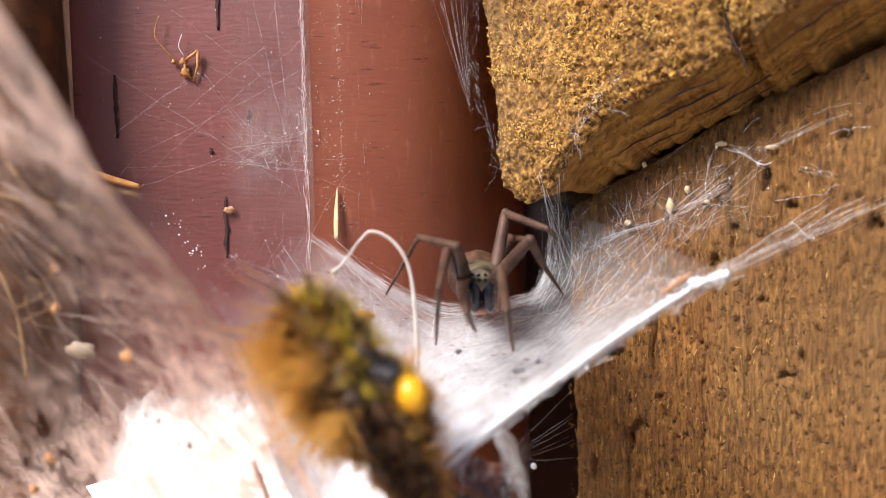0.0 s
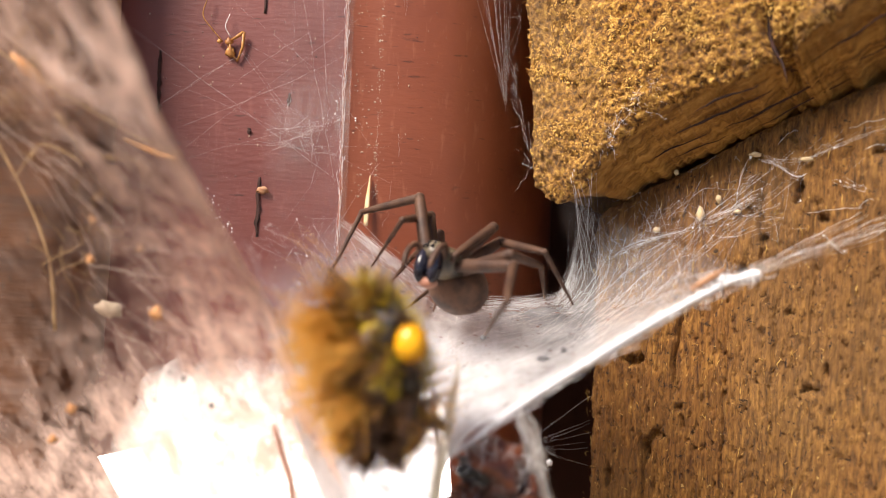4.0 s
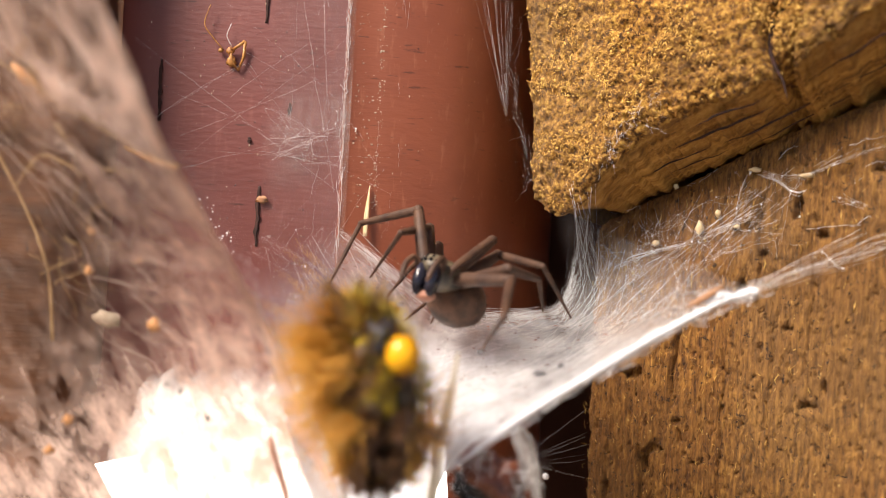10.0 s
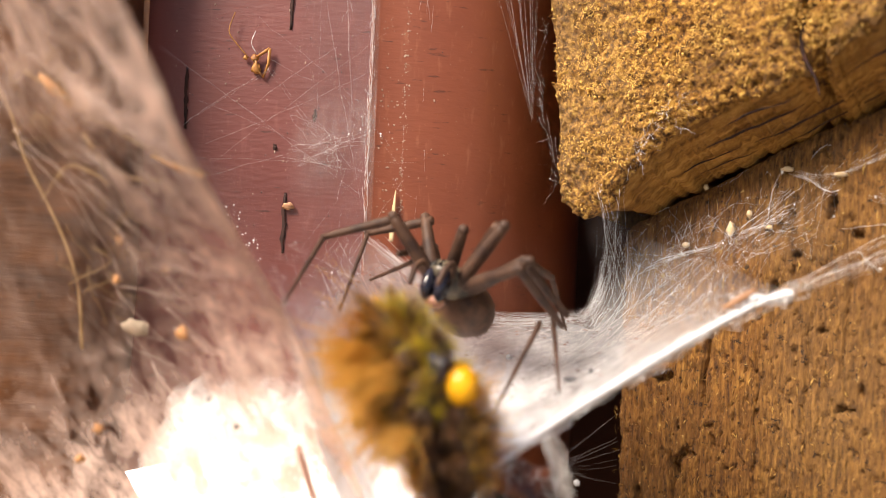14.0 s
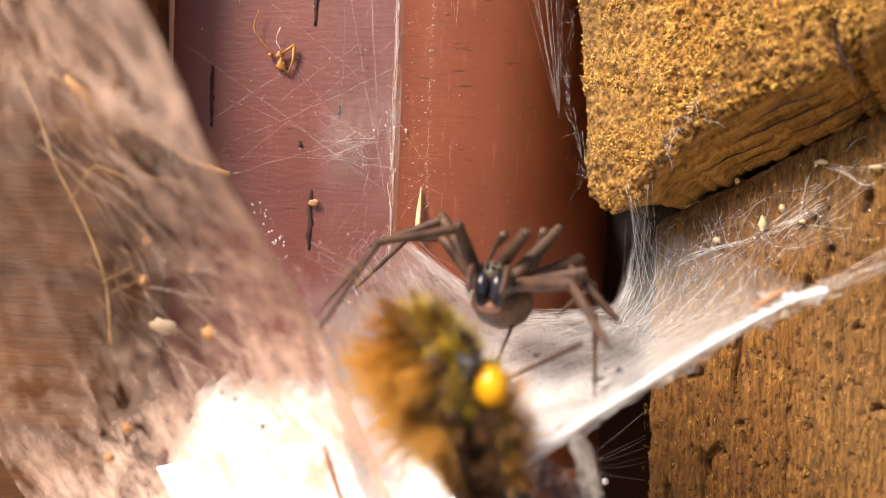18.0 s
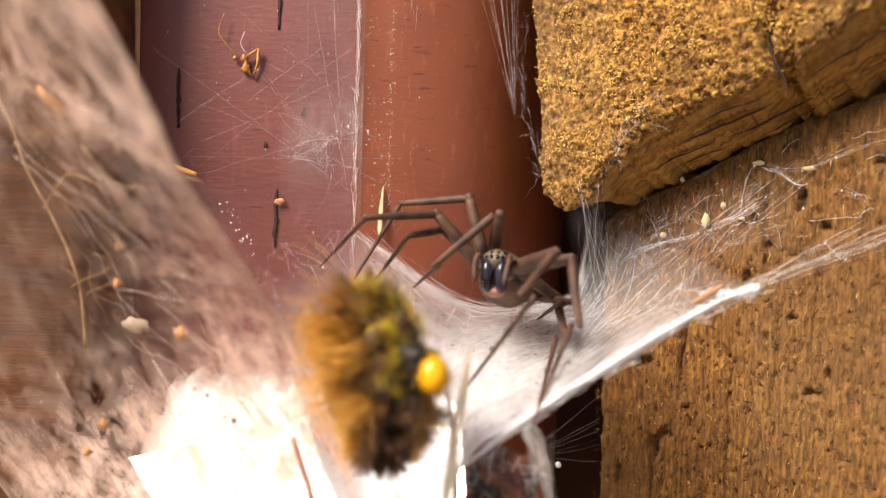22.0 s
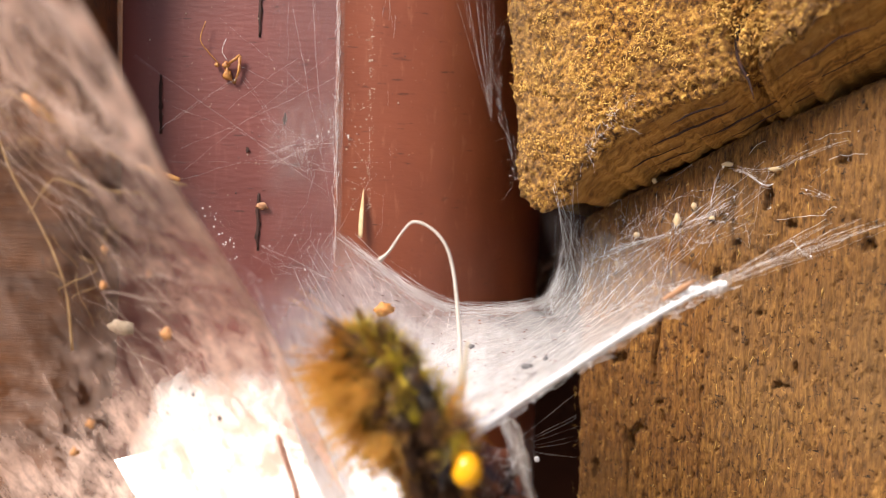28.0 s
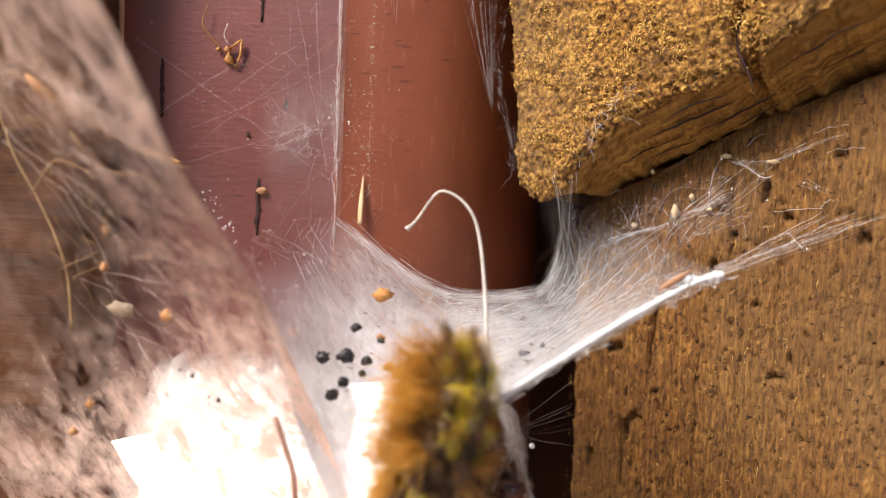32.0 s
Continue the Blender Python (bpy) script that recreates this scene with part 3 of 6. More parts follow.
LOW_CRACKS = ((15.4, -24, -9, 0.30, 2.4), (23.6, -48, -12, 0.16, 1.6), (10.4, -44, -30, 0.3, 2.0), (31, -30, -6, 0.14, 1.2), (19.2, -46, -30, 0.14, 1.0), (28.5, -4, 12, 0.22, 1.8), (36, -20, 8, 0.14, 1.2))
LOW_PITS = ((7.6, -19.0, 1.3, 1.1, 2.2), (9.4, -18.4, 0.8, 0.7, 1.6), (11.2, -33.2, 1.0, 1.9, 2.4), (12.8, -30.4, 1.1, 0.7, 1.8), (16.4, -25.5, 0.7, 0.5, 1.4), (17.2, -28.0, 0.5, 0.9, 1.4), (25.8, -3.4, 0.6, 1.8, 1.8), (36.0, -20.0, 1.2, 0.6, 1.8), (38.4, -17.0, 0.5, 1.0, 1.4), (29.0, 2.0, 0.9, 0.6, 1.6), (4.6, -39.0, 0.8, 1.6, 1.8), (33.0, -9.0, 0.9, 0.5, 1.4), (33.9, 8.9, 0.7, 1.6, 2.2), (37.1, 5.2, 0.8, 0.6, 1.8), (48.2, 2.4, 0.9, 1.4, 2.0), (44.7, 14.9, 0.8, 1.0, 1.6), (26.5, 5.6, 0.5, 1.3, 1.8))


def lower_top(u):
    return interp(u, (0, 6.7, 15.6, 23.3, 31.8, 37.8, 43.9, 95), (5.6, 8.6, 12.4, 16.3, 20.3, 22.2, 24.3, 45))


def lower_timber():
    nu, nv = 330, 210
    vs, fs = [], []
    for j in range(nv + 1):
        b = j / nv
        for i in range(nu + 1):
            a = (i / nu) ** 1.15
            zt = lower_top(a * 95) + 0.3 * fbm(a * 60, 1, 33)
            z = -95 + b * (zt + 95)
            ul = 0.012 * (-20 - z) + 0.5 * fbm(z * 0.25, 0, 71) + 0.25 * fbm(z * 1.3, 0, 73)
            u = ul + a * (95 - ul)
            off = lower_face(u, z) - 1.6 * math.exp(-(a * 95) / 0.9) - 1.2 * math.exp(-(zt - z) / 0.8)
            vs.append((26.6 + LX * u + LY * off, 144.2 + LY * u - LX * off, z))
    row = nu + 1
    for j in range(nv):
        for i in range(nu):
            k = j * row + i
            fs.append((k, k + 1, k + row + 1, k + row))
    for edge, flip in (([j * row for j in range(nv + 1)], False), ([nv * row + i for i in range(row)], True)):
        prev = edge
        for q in range(1, 9):
            d = 130 * (q / 8) ** 2
            cur = []
            for k in edge:
                x, y, z = vs[k]
                cur.append(len(vs))
                vs.append((x - LY * d, y + LX * d, z))
            for k in range(len(edge) - 1):
                f = (prev[k], prev[k + 1], cur[k + 1], cur[k])
                fs.append(f[::-1] if flip else f)
            prev = cur
    return vs, fs


timber_low = solid("lower_timber", lower_timber(), PLANK)
tagged(timber_low, "weathered brown timber with upright grain and pits", "timber")


def lower_point(u, z, off=0.0):
    off += lower_face(u, z)
    return np.array((26.6 + LX * u + LY * off, 144.2 + LY * u - LX * off, z))


def splinters(n, seed):
    r = random.Random(seed)
    out = []
    for _ in range(n):
        u = 42 * r.random() ** 1.2
        z = -48 + (51 + 0.36 * u) * r.random()
        ln = r.choice((0.4, 0.6, 0.9, 1.6))
        p = lower_point(u, z, 0.05)
        q = lower_point(u + r.uniform(-0.3, 0.3), z + ln * 0.5, 0.15)
        e = lower_point(u + r.uniform(-0.5, 0.5), z + ln, r.uniform(0.1, 0.5))
        out.append(tube([p, q, e], [0.03, r.uniform(0.03, 0.08), 0.015], 3))
    return join(out)


tagged(solid("splinter_fuzz", splinters(260, 9), FIBRE, timber_low, label="pale lifted splinters"), kind="stuff")
tagged(solid("dark_splinter_fuzz", splinters(500, 19), FIBREDARK, timber_low, label="brown lifted splinters"), kind="stuff")


# ---- webs ----
def strand(a, b, sag, r, n=9, wob=0.0):
    a, b = np.array(a, dtype=float), np.array(b, dtype=float)
    pts = []
    for k in range(n):
        q = k / (n - 1)
        p = a * (1 - q) + b * q + np.array((0, 0, -sag * 4 * q * (1 - q)))
        pts.append(p + np.array([rng.gauss(0, wob) for _ in range(3)]) * (0 < k < n - 1))
    return tube(pts, r, 3)


RIM = [(-17, 134, 3), (-12, 132, -0.4), (-7, 131, -4), (-1.8, 130, -7.4), (4.6, 130, -9.6), (11, 131, -9.6), (17, 135, -9.2), (21.3, 146, -9), (23.5, 146.5, -4), (24.6, 146, 6)]
FRONT = [(-24, 106, -4), (-19, 98, -15), (-12, 92, -29), (-3, 88, -38), (2.3, 92, -24.2), (10, 96.5, -19.3), (18.4, 98, -13.9), (26, 99.5, -9.2), (33, 100.5, -5.2), (39, 102, -2.6)]
RIM_LINE, FRONT_LINE = curve_points(RIM, 121), curve_points(FRONT, 121)


def main_sheet(s, t, lift=0.0):
    k = s * 120
    i = min(int(k), 119)
    f = k - i
    a = RIM_LINE[i] * (1 - f) + RIM_LINE[i + 1] * f
    b = FRONT_LINE[i] * (1 - f) + FRONT_LINE[i + 1] * f
    p = a * (1 - t) + b * t
    sag = -2.6 * math.sin(math.pi * t) * math.sin(math.pi * min(1, s * 1.1))
    return p + np.array((0, 0, sag + 0.5 * fbm(p[0] * 0.2, p[1] * 0.2, 81) + lift))


web = base("sheet_web", (5, 110, -20))
tagged(web, "dense white funnel sheet web strung between boards and timber", "spider web")
silk("sheet", main_sheet, 150, 60, lambda s, t: interp(s, (0, 0.04, 0.1, 0.18, 0.5, 0.62, 0.75, 0.9, 1), (0.0, 0.15, 0.5, 1.0, 1.0, 0.72, 0.46, 0.2, 0.05)) * interp(t, (0, 0.06, 0.14, 0.3, 0.7, 0.9, 1), (0.12, 0.4, 0.7, 0.95, 1.1, 1.25, 1.35)), SHEET, web, "dense white silk sheet")
silk("upper_film", lambda s, t: main_sheet(s, t, 0.4 + 0.25 * fbm(s * 20, t * 9, 5)), 110, 44, lambda s, t: 0.5 * min(1, s / 0.2) * min(1, max(0, 0.93 - s) / 0.3), DUST, web, "thin upper silk film")


def sheet_threads(n, seed):
    r = random.Random(seed)
    out = []
    for _ in range(n):
        s, t = 0.12 + 0.78 * r.random(), r.random()
        a = r.gauss(0, 0.5) if r.random() < 0.6 else r.uniform(0, math.tau)
        ln = r.uniform(0.05, 0.3)
        pts = []
        for k in range(7):
            q = k / 6 - 0.5
            pts.append(main_sheet(min(1, max(0, s + q * ln * math.cos(a))), min(1, max(0, t + q * ln * 1.5 * math.sin(a))), 0.15 + 0.25 * r.random()))
        out.append(tube(pts, 0.009 * r.uniform(0.6, 2.2), 3))
    return join(out)


tagged(solid("thread_layer", sheet_threads(420, 11), SILK, web, label="fine white threads on the sheet"), kind="stuff")
solid("front_cord", tube(curve_points(FRONT[4:], 60), [0.32 + 0.5 * math.sin(math.pi * min(1, k / 54)) * (1 + 0.7 * fbm(k * 0.35, 1, 1)) for k in range(60)], 9, 0.6), SILK, web, label="thick white silk edge cord")

fringe = []
front = curve_points(FRONT[4:], 200)
for _ in range(260):
    k = rng.randrange(0, 190)
    a = front[k] + np.array([rng.gauss(0, 0.4) for _ in range(3)])
    c = front[min(199, k + rng.randrange(4, 30))] + np.array((rng.gauss(0, 0.6), rng.gauss(0.5, 0.8), rng.gauss(-0.1, 0.6)))
    fringe.append(strand(a, c, rng.gauss(0.1, 0.3), rng.choice((0.010, 0.016, 0.03, 0.06)), 7, 0.1))
tagged(solid("cord_fringe", join(fringe), SILK, web, label="frayed silk along the edge cord"), kind="stuff")
grit_bits, scat = [], random.Random(31)
for _ in range(210):
    s0, t0 = scat.uniform(0.06, 0.8), scat.random() ** 2.2 * 0.85
    p = main_sheet(s0, t0, 0.45)
    ln, a = scat.choice((0.12, 0.16, 0.22, 0.3, 0.5)), scat.gauss(0.2, 0.5)
    d = np.array((math.cos(a), math.sin(a), -0.15)) * ln
    grit_bits.append(tube([p - d, p + np.array((0, 0, 0.05)), p + d], [0.03, scat.uniform(0.05, 0.11), 0.02], 4))
tagged(solid("sheet_grit", join(grit_bits), HUSKRED, web, label="dark crumbs and legs of old prey"), kind="stuff")
rim_bits = []
for k in range(190):
    j = [np.array((rng.gauss(0, 0.6), rng.gauss(0, 1.2), rng.gauss(-0.3, 0.75))) for _ in range(3)]
    s0 = rng.uniform(0, 0.75)
    s1 = min(1, s0 + rng.uniform(0.1, 0.4))
    pts = [np.array(RIM_LINE[int(120 * (s0 + (s1 - s0) * q / 10))]) + j[0] * (1 - q / 10) + j[1] * q / 10 for q in range(11)]
    rim_bits.append(tube(pts, rng.choice((0.006, 0.009, 0.014, 0.022)), 3))
tagged(solid("rim_silk", join(rim_bits), SILK, web, label="white threads round the tunnel mouth"), kind="stuff")


# Web over the lower timber and up to the corner of the upper one.
def net(nodes, links_each, reach, radii, wob):
    """Threads between near neighbours of a cloud of points."""
    pts = np.array(nodes)
    out = []
    for i, p in enumerate(pts):
        d = np.linalg.norm(pts - p, axis=1)
        near = [k for k in np.argsort(d)[1:14] if d[k] < reach]
        rng.shuffle(near)
        for k in near[:links_each]:
            out.append(strand(p, pts[k], rng.gauss(0, 0.15), rng.choice(radii), 6, wob))
    return out


bits, nodes = [], []
for _ in range(95):
    u = 34 * rng.random() ** 1.3
    z = rng.uniform(-7, 6) + 0.26 * u
    f = rng.random() ** 2 * max(0.0, 1 - u / 30)
    nodes.append(lower_point(u, z, 0.5) * (1 - f) + main_sheet(rng.uniform(0.84, 1.0), rng.uniform(0.1, 0.8)) * f)
bits += net(nodes, 3, 8.0, (0.003, 0.005, 0.007, 0.010), 0.10)
for _ in range(26):
    a = main_sheet(rng.uniform(0.78, 0.97), rng.uniform(0.3, 0.95), 0.3)
    u = rng.uniform(8, 40)
    bits.append(strand(a, lower_point(u, rng.uniform(-3, 6) + 0.3 * u, 0.6), rng.gauss(0.2, 0.3), rng.choice((0.005, 0.007, 0.010, 0.014)), 9, 0.05))
for p in nodes[:26]:
    bits.append(ball(p, (rng.uniform(0.06, 0.16), 0.08, rng.uniform(0.05, 0.12)), 4, 6, 0.5, p[0]))
for _ in range(26):
    u, z = rng.uniform(2, 46), rng.uniform(-6, 8)
    z += 0.28 * u
    a = lower_point(u, z, 0.5)
    bits.append(strand(a, lower_point(u + rng.gauss(2, 2), z + rng.gauss(1, 1.2), 0.7), rng.gauss(0, 0.2), rng.choice((0.006, 0.010, 0.016, 0.028)), 7, 0.14))
for _ in range(18):
    bits.append(strand(np.array((38.5, 102, -2.6)) + np.array([rng.gauss(0, 0.4) for _ in range(3)]), lower_point(rng.uniform(42, 52), rng.uniform(4.6, 6.4), 0.5), rng.uniform(-0.3, 0.5), rng.choice((0.010, 0.014, 0.03)), 10, 0.12))
for _ in range(22):
    a = upper_point(rng.choice((13, 13.3, 14, 16.5)) + rng.gauss(0, 0.5), rng.uniform(6.8, 13), 0.2)
    b = lower_point(rng.uniform(-1, 4), rng.uniform(-9, 1), 0.5) + np.array((-1.5 * rng.random(), -2 * rng.random(), 0))
    bits.append(strand(a, b, rng.uniform(-0.4, 0.6), rng.choice((0.006, 0.009, 0.014, 0.024)), 9, 0.12))
# Wispy bundles that cling to the timber's face.
for ctrl, n in (([(3, -1.8), (11.6, 1.7), (19.2, 3.7)], 12), ([(19, 4.2), (22.5, 5.5), (26.2, 7.6), (29.2, 10)], 14), ([(26.8, 14.4), (30.2, 13.4), (33.4, 11.2), (35.7, 11.8)], 12), ([(29, 14), (34.4, 13.7), (41.2, 16.1), (45.9, 17.6)], 9), ([(38.6, 10.7), (41.2, 9.8), (43.6, 9.1)], 8), ([(37.2, 3), (39.5, 0.8), (42, 0.2)], 6), ([(26.9, 14.4), (25.2, 10.8), (24.6, 5.2)], 6)):
    line = curve_points([(u, z, 0) for u, z in ctrl], 14)
    for _ in range(n):
        o, e, k0 = rng.gauss(0, 0.22), rng.gauss(0, 0.3), rng.randrange(0, 5)
        k1 = rng.randrange(k0 + 6, 14)
        bits.append(tube([lower_point(line[q][0] + 0.1 * rng.gauss(0, 1), line[q][1] + o + e * math.sin(0.5 * q), 0.7 + 0.2 * abs(o)) for q in range(k0, k1)], rng.choice((0.006, 0.008, 0.012, 0.02)), 3))
    for _ in range(3):
        q = line[rng.randrange(0, 13)]
        r = rng.choice((0.06, 0.09, 0.13))
        bits.append(ball(lower_point(q[0], q[1], 0.8), (r, r * 0.6, r * rng.uniform(0.8, 1.8)), 5, 7, 0.6, q[0]))
bits.append(ball(lower_point(26.8, 14.4, 0.9), (0.2, 0.2, 0.45), 7, 8, 0.6, 4))
for _ in range(46):
    u = rng.uniform(17.4, 20) + 0.45 * rng.random() ** 2 * 20
    z = upper_bottom(u) + rng.uniform(-0.5, 4.5)
    a = upper_point(u, z, 0.9)
    bits.append(strand(a, upper_point(u + rng.gauss(0.6, 1.2), z + rng.gauss(-0.5, 1.6), 0.8), rng.gauss(0, 0.2), rng.choice((0.006, 0.010, 0.018)), 7, 0.15))
for _ in range(34):
    z = rng.uniform(12, 40)
    u = interp(z, (12, 19, 24, 36), (4.3, 2.1, 0.4, 0.7))
    bits.append(strand(upper_point(u + 0.8, z, -0.6), upper_point(u - abs(rng.gauss(0.6, 0.9)), z + rng.gauss(1, 2.4), -1.0), rng.gauss(0, 0.2), rng.choice((0.005, 0.008, 0.012)), 6, 0.12))
tagged(solid("timber_silk", join(bits), SILK, web, label="tangled white threads on the timber"), kind="stuff")


def corner_film(s, t):
    a = np.array(upper_point(10 + 7 * s, 7.5 + s * 2, 0.3))
    b = np.array(lower_point(0.5 + 14 * s, -9 + 9 * s, 0.8))
    return a * (1 - t) + b * t + np.array((-2.0 * math.sin(math.pi * t) * (1 - s), -1.5 * math.sin(math.pi * t), 0))


silk("corner_film", corner_film, 30, 30, lambda s, t: 0.26 * (1 - s) * math.sin(math.pi * t) * min(1, s / 0.3), DUST, web, "thin silk film at the timber's corner")


def timber_film(s, t):
    u = 34 * s
    return lower_point(u, -9 + 0.30 * u + 15 * t, 0.8)


silk("timber_film", timber_film, 60, 30, lambda s, t: 0.22 * (1 - s) ** 0.7 * math.sin(math.pi * t) * min(1, s / 0.3), DUST, web, "hazy silk film on the timber")

FANTIP = (9.8, 138.8, 22.4)
fan = []
for k in range(8):
    fan.append(strand((12 + 0.2 * k, 105, -25.5 - 0.1 * k), lower_point(0.5, -27.5 - 1.5 * k + rng.gauss(0, 0.9), 0.1), rng.uniform(-0.1, 0.5), rng.choice((0.006, 0.009, 0.013)), 7, 0.04))
for k in range(16):
    fan.append(strand((FANTIP[0] + rng.gauss(0, 0.15), FANTIP[1], FANTIP[2] + rng.uniform(-0.4, 1.5)), (1.6 + 0.55 * k + rng.gauss(0, 0.2), 138.5, 46 + rng.uniform(0, 14)), 0.1, rng.choice((0.006, 0.009, 0.012)), 8, 0.03))
tagged(solid("fan_silk", join(fan), SILK, web, label="fans of fine straight threads"), kind="stuff")

EDGE = [(-40, 52, 45), (-27.6, 66, 18.4), (-24.6, 72, 9), (-21.8, 84, -0.5), (-18.5, 92, -9), (-13.6, 95, -20.6), (-9.9, 95, -29), (-5, 92, -40)]
FAR = [(-117.4, 106.0, 90.9), (-92.8, 108.0, 37.1), (-87.0, 110.0, 16.4), (-80.9, 111.0, -1.6), (-74.2, 112.0, -18.2), (-64.4, 112.0, -33.6), (-54.7, 112.0, -46.9), (-47.3, 112.0, -62.2)]
EDGE_LINE, FAR_LINE = curve_points(EDGE, 81), curve_points(FAR, 81)


def veil_point(s, t, push=0.0):
    k = s * 80
    i = min(int(k), 79)
    f = k - i
    a = EDGE_LINE[i] * (1 - f) + EDGE_LINE[i + 1] * f
    b = FAR_LINE[i] * (1 - f) + FAR_LINE[i + 1] * f
    p = a * (1 - t) + b * t
    return p + np.array((0, 6.0 * math.sin(math.pi * min(1, t * 1.1)) * (1 - 0.6 * s) + 0.9 * fbm(p[0] * 0.1, p[2] * 0.1, 91) + push, 0))


veil = base("veil_web", (-25, 85, -40))
tagged(veil, "thin dusty pinkish-white web curtain with caught debris", "spider web")
def curtain_cover(s, t):
    near = interp(t, (0, 0.012, 0.035, 0.08, 0.15, 0.24, 0.36, 0.55, 1), (1.7, 1.5, 0.95, 0.82, 0.78, 0.72, 0.6, 0.5, 0.35))
    far = interp(s, (0, 0.16, 0.26, 0.34, 0.56, 0.68, 1), (1.2, 1.1, 0.7, 0.34, 0.4, 0.95, 1.7))
    low = interp(s, (0, 0.3, 0.55, 0.75, 1), (0.95, 0.85, 0.95, 1.4, 1.5))
    k = interp(t, (0, 0.18, 0.31, 1), (0, 0, 1, 1))
    return near * low * (1 - k + k * far)


silk("curtain", veil_point, 110, 70, curtain_cover, VEIL, veil, "thin dusty silk curtain")


def fold(s, t):
    p = veil_point(s, 0)
    back = np.array((-30 + 14 * s, 126 - 22 * s, 26 - 62 * s))
    return p * (1 - t) + back * t + np.array((4 * math.sin(math.pi * t) * 0.3, 0, 0))


silk("inner_curtain", lambda s, t: fold(0.3 + 0.7 * s, t * 0.5), 60, 20, lambda s, t: (1 - t) ** 2 * 0.22, DUST, veil, "inner fold of the silk curtain")
bits = []
for _ in range(130):
    s, t = rng.random(), 0.4 * rng.random() ** 1.3
    a = rng.choice((0.0, 0.5, 0.9, 1.2)) + rng.gauss(0, 0.3)
    ln = rng.uniform(0.08, 0.3)
    sway = rng.gauss(0, 0.02)
    bits.append(tube([veil_point(min(1, max(0, s + (q / 7 - 0.5) * ln * math.cos(a))), min(1, max(0, t - (q / 7 - 0.5) * 0.9 * ln * math.sin(a) + sway * math.sin(q))), -0.2 - 0.5 * rng.random()) for q in range(8)], rng.choice((0.012, 0.015, 0.02, 0.04)), 3))
for _ in range(70):
    s0, t0 = rng.uniform(0, 0.8), abs(rng.gauss(0, 0.02))
    ln = rng.uniform(0.1, 0.3)
    bits.append(tube([veil_point(min(1, s0 + ln * q / 9), max(0, t0 + rng.gauss(0, 0.002)), -0.1) for q in range(10)], rng.choice((0.015, 0.02, 0.035)), 3))
for ctrl, n, wide in (([(-53.3, 98.0, 22.6), (-48.3, 96.0, 19.6), (-41.1, 92.0, 15.1), (-33.6, 88.0, 10.2), (-25.1, 80.0, 3.9)], 44, 0.8), ([(-47.7, 98.0, 8.6), (-39.9, 95.0, 3.4), (-33.7, 92.0, -2.6), (-25.7, 88.0, -8.0)], 5, 1.6), ([(-51.4, 100.0, -2.9), (-42.2, 98.0, -8.8), (-34.1, 96.0, -15.2), (-24.6, 94.0, -19.0)], 2, 2.6), ([(-40.7, 84.0, 27.6), (-36.6, 82.0, 18.9), (-31.8, 80.0, 11.8), (-25.7, 78.0, 4.7)], 24, 0.7), ([(-46.1, 84.0, 35.2), (-40.0, 80.0, 25.8), (-30.1, 74.0, 18.5)], 20, 0.7)):
    for _ in range(n):
        o = np.array([rng.gauss(0, wide) for _ in range(3)])
        e = np.array([rng.gauss(0, wide) for _ in range(3)])
        line = curve_points(ctrl, 16)
        k0 = rng.randrange(0, 7)
        k1 = rng.randrange(k0 + 5, 16)
        w = [rng.gauss(0, 0.35) for _ in range(3)]
        bits.append(tube([line[q] + o * (1 - q / 15) + e * q / 15 + np.array((w[0] * math.sin(q * 0.9), w[1] * math.cos(q * 0.7), w[2] * math.sin(q * 0.6 + w[0]))) for q in range(k0, k1)], rng.choice((0.012, 0.018, 0.03)), 3))
tagged(solid("curtain_silk", join(bits), VEILFIBRE, veil, label="dusty loose threads on the curtain"), kind="stuff")
fluff, lint = [], random.Random(77)
for s0, t0, n in ((0.22, 0.22, 7), (0.30, 0.36, 10), (0.40, 0.30, 6), (0.48, 0.40, 8)):
    for _ in range(n):
        a, ln = lint.gauss(0.5, 0.6), lint.uniform(0.03, 0.10)
        sa, ta, w = s0 + lint.gauss(0, 0.03), t0 + lint.gauss(0, 0.035), lint.gauss(0, 0.02)
        fluff.append(tube([veil_point(min(1, max(0, sa + (q / 6 - 0.5) * ln * math.cos(a))), min(1, max(0, ta + (q / 6 - 0.5) * ln * math.sin(a) + w * math.sin(0.9 * q))), -0.3) for q in range(7)], lint.choice((0.02, 0.03, 0.05)), 4))
tagged(solid("rusty_lint", join(fluff), ROOT, veil, label="rust-orange plant fibres in the curtain"), kind="stuff")

# Cobweb and dust over the painted boards.
cob = base("cobweb", (-25, 134, -5))
tagged(cob, "fine dusty cobweb strands over the painted boards", "cobweb")
bits = []
HUBS = [(-16.4, 133.5, 18.7), (-22, 134, 17.5), (-33, 133.5, 28), (-18, 134, 34), (-44, 133, 15), (-20, 132, 2), (-28, 130, -6), (-11, 135.5, 12), (-26, 134.3, 40)]
for _ in range(16):
    a = np.array(rng.choice(HUBS)) + np.array((rng.gauss(0, 1.5), -abs(rng.gauss(0, 0.6)), rng.gauss(0, 2)))
    c = np.array(rng.choice(HUBS)) + np.array((rng.gauss(0, 5), -abs(rng.gauss(0, 0.6)), rng.gauss(0, 6)))
    bits.append(strand(a, c, rng.gauss(0, 0.5), rng.choice((0.004, 0.006, 0.008)), 14, 0.1))
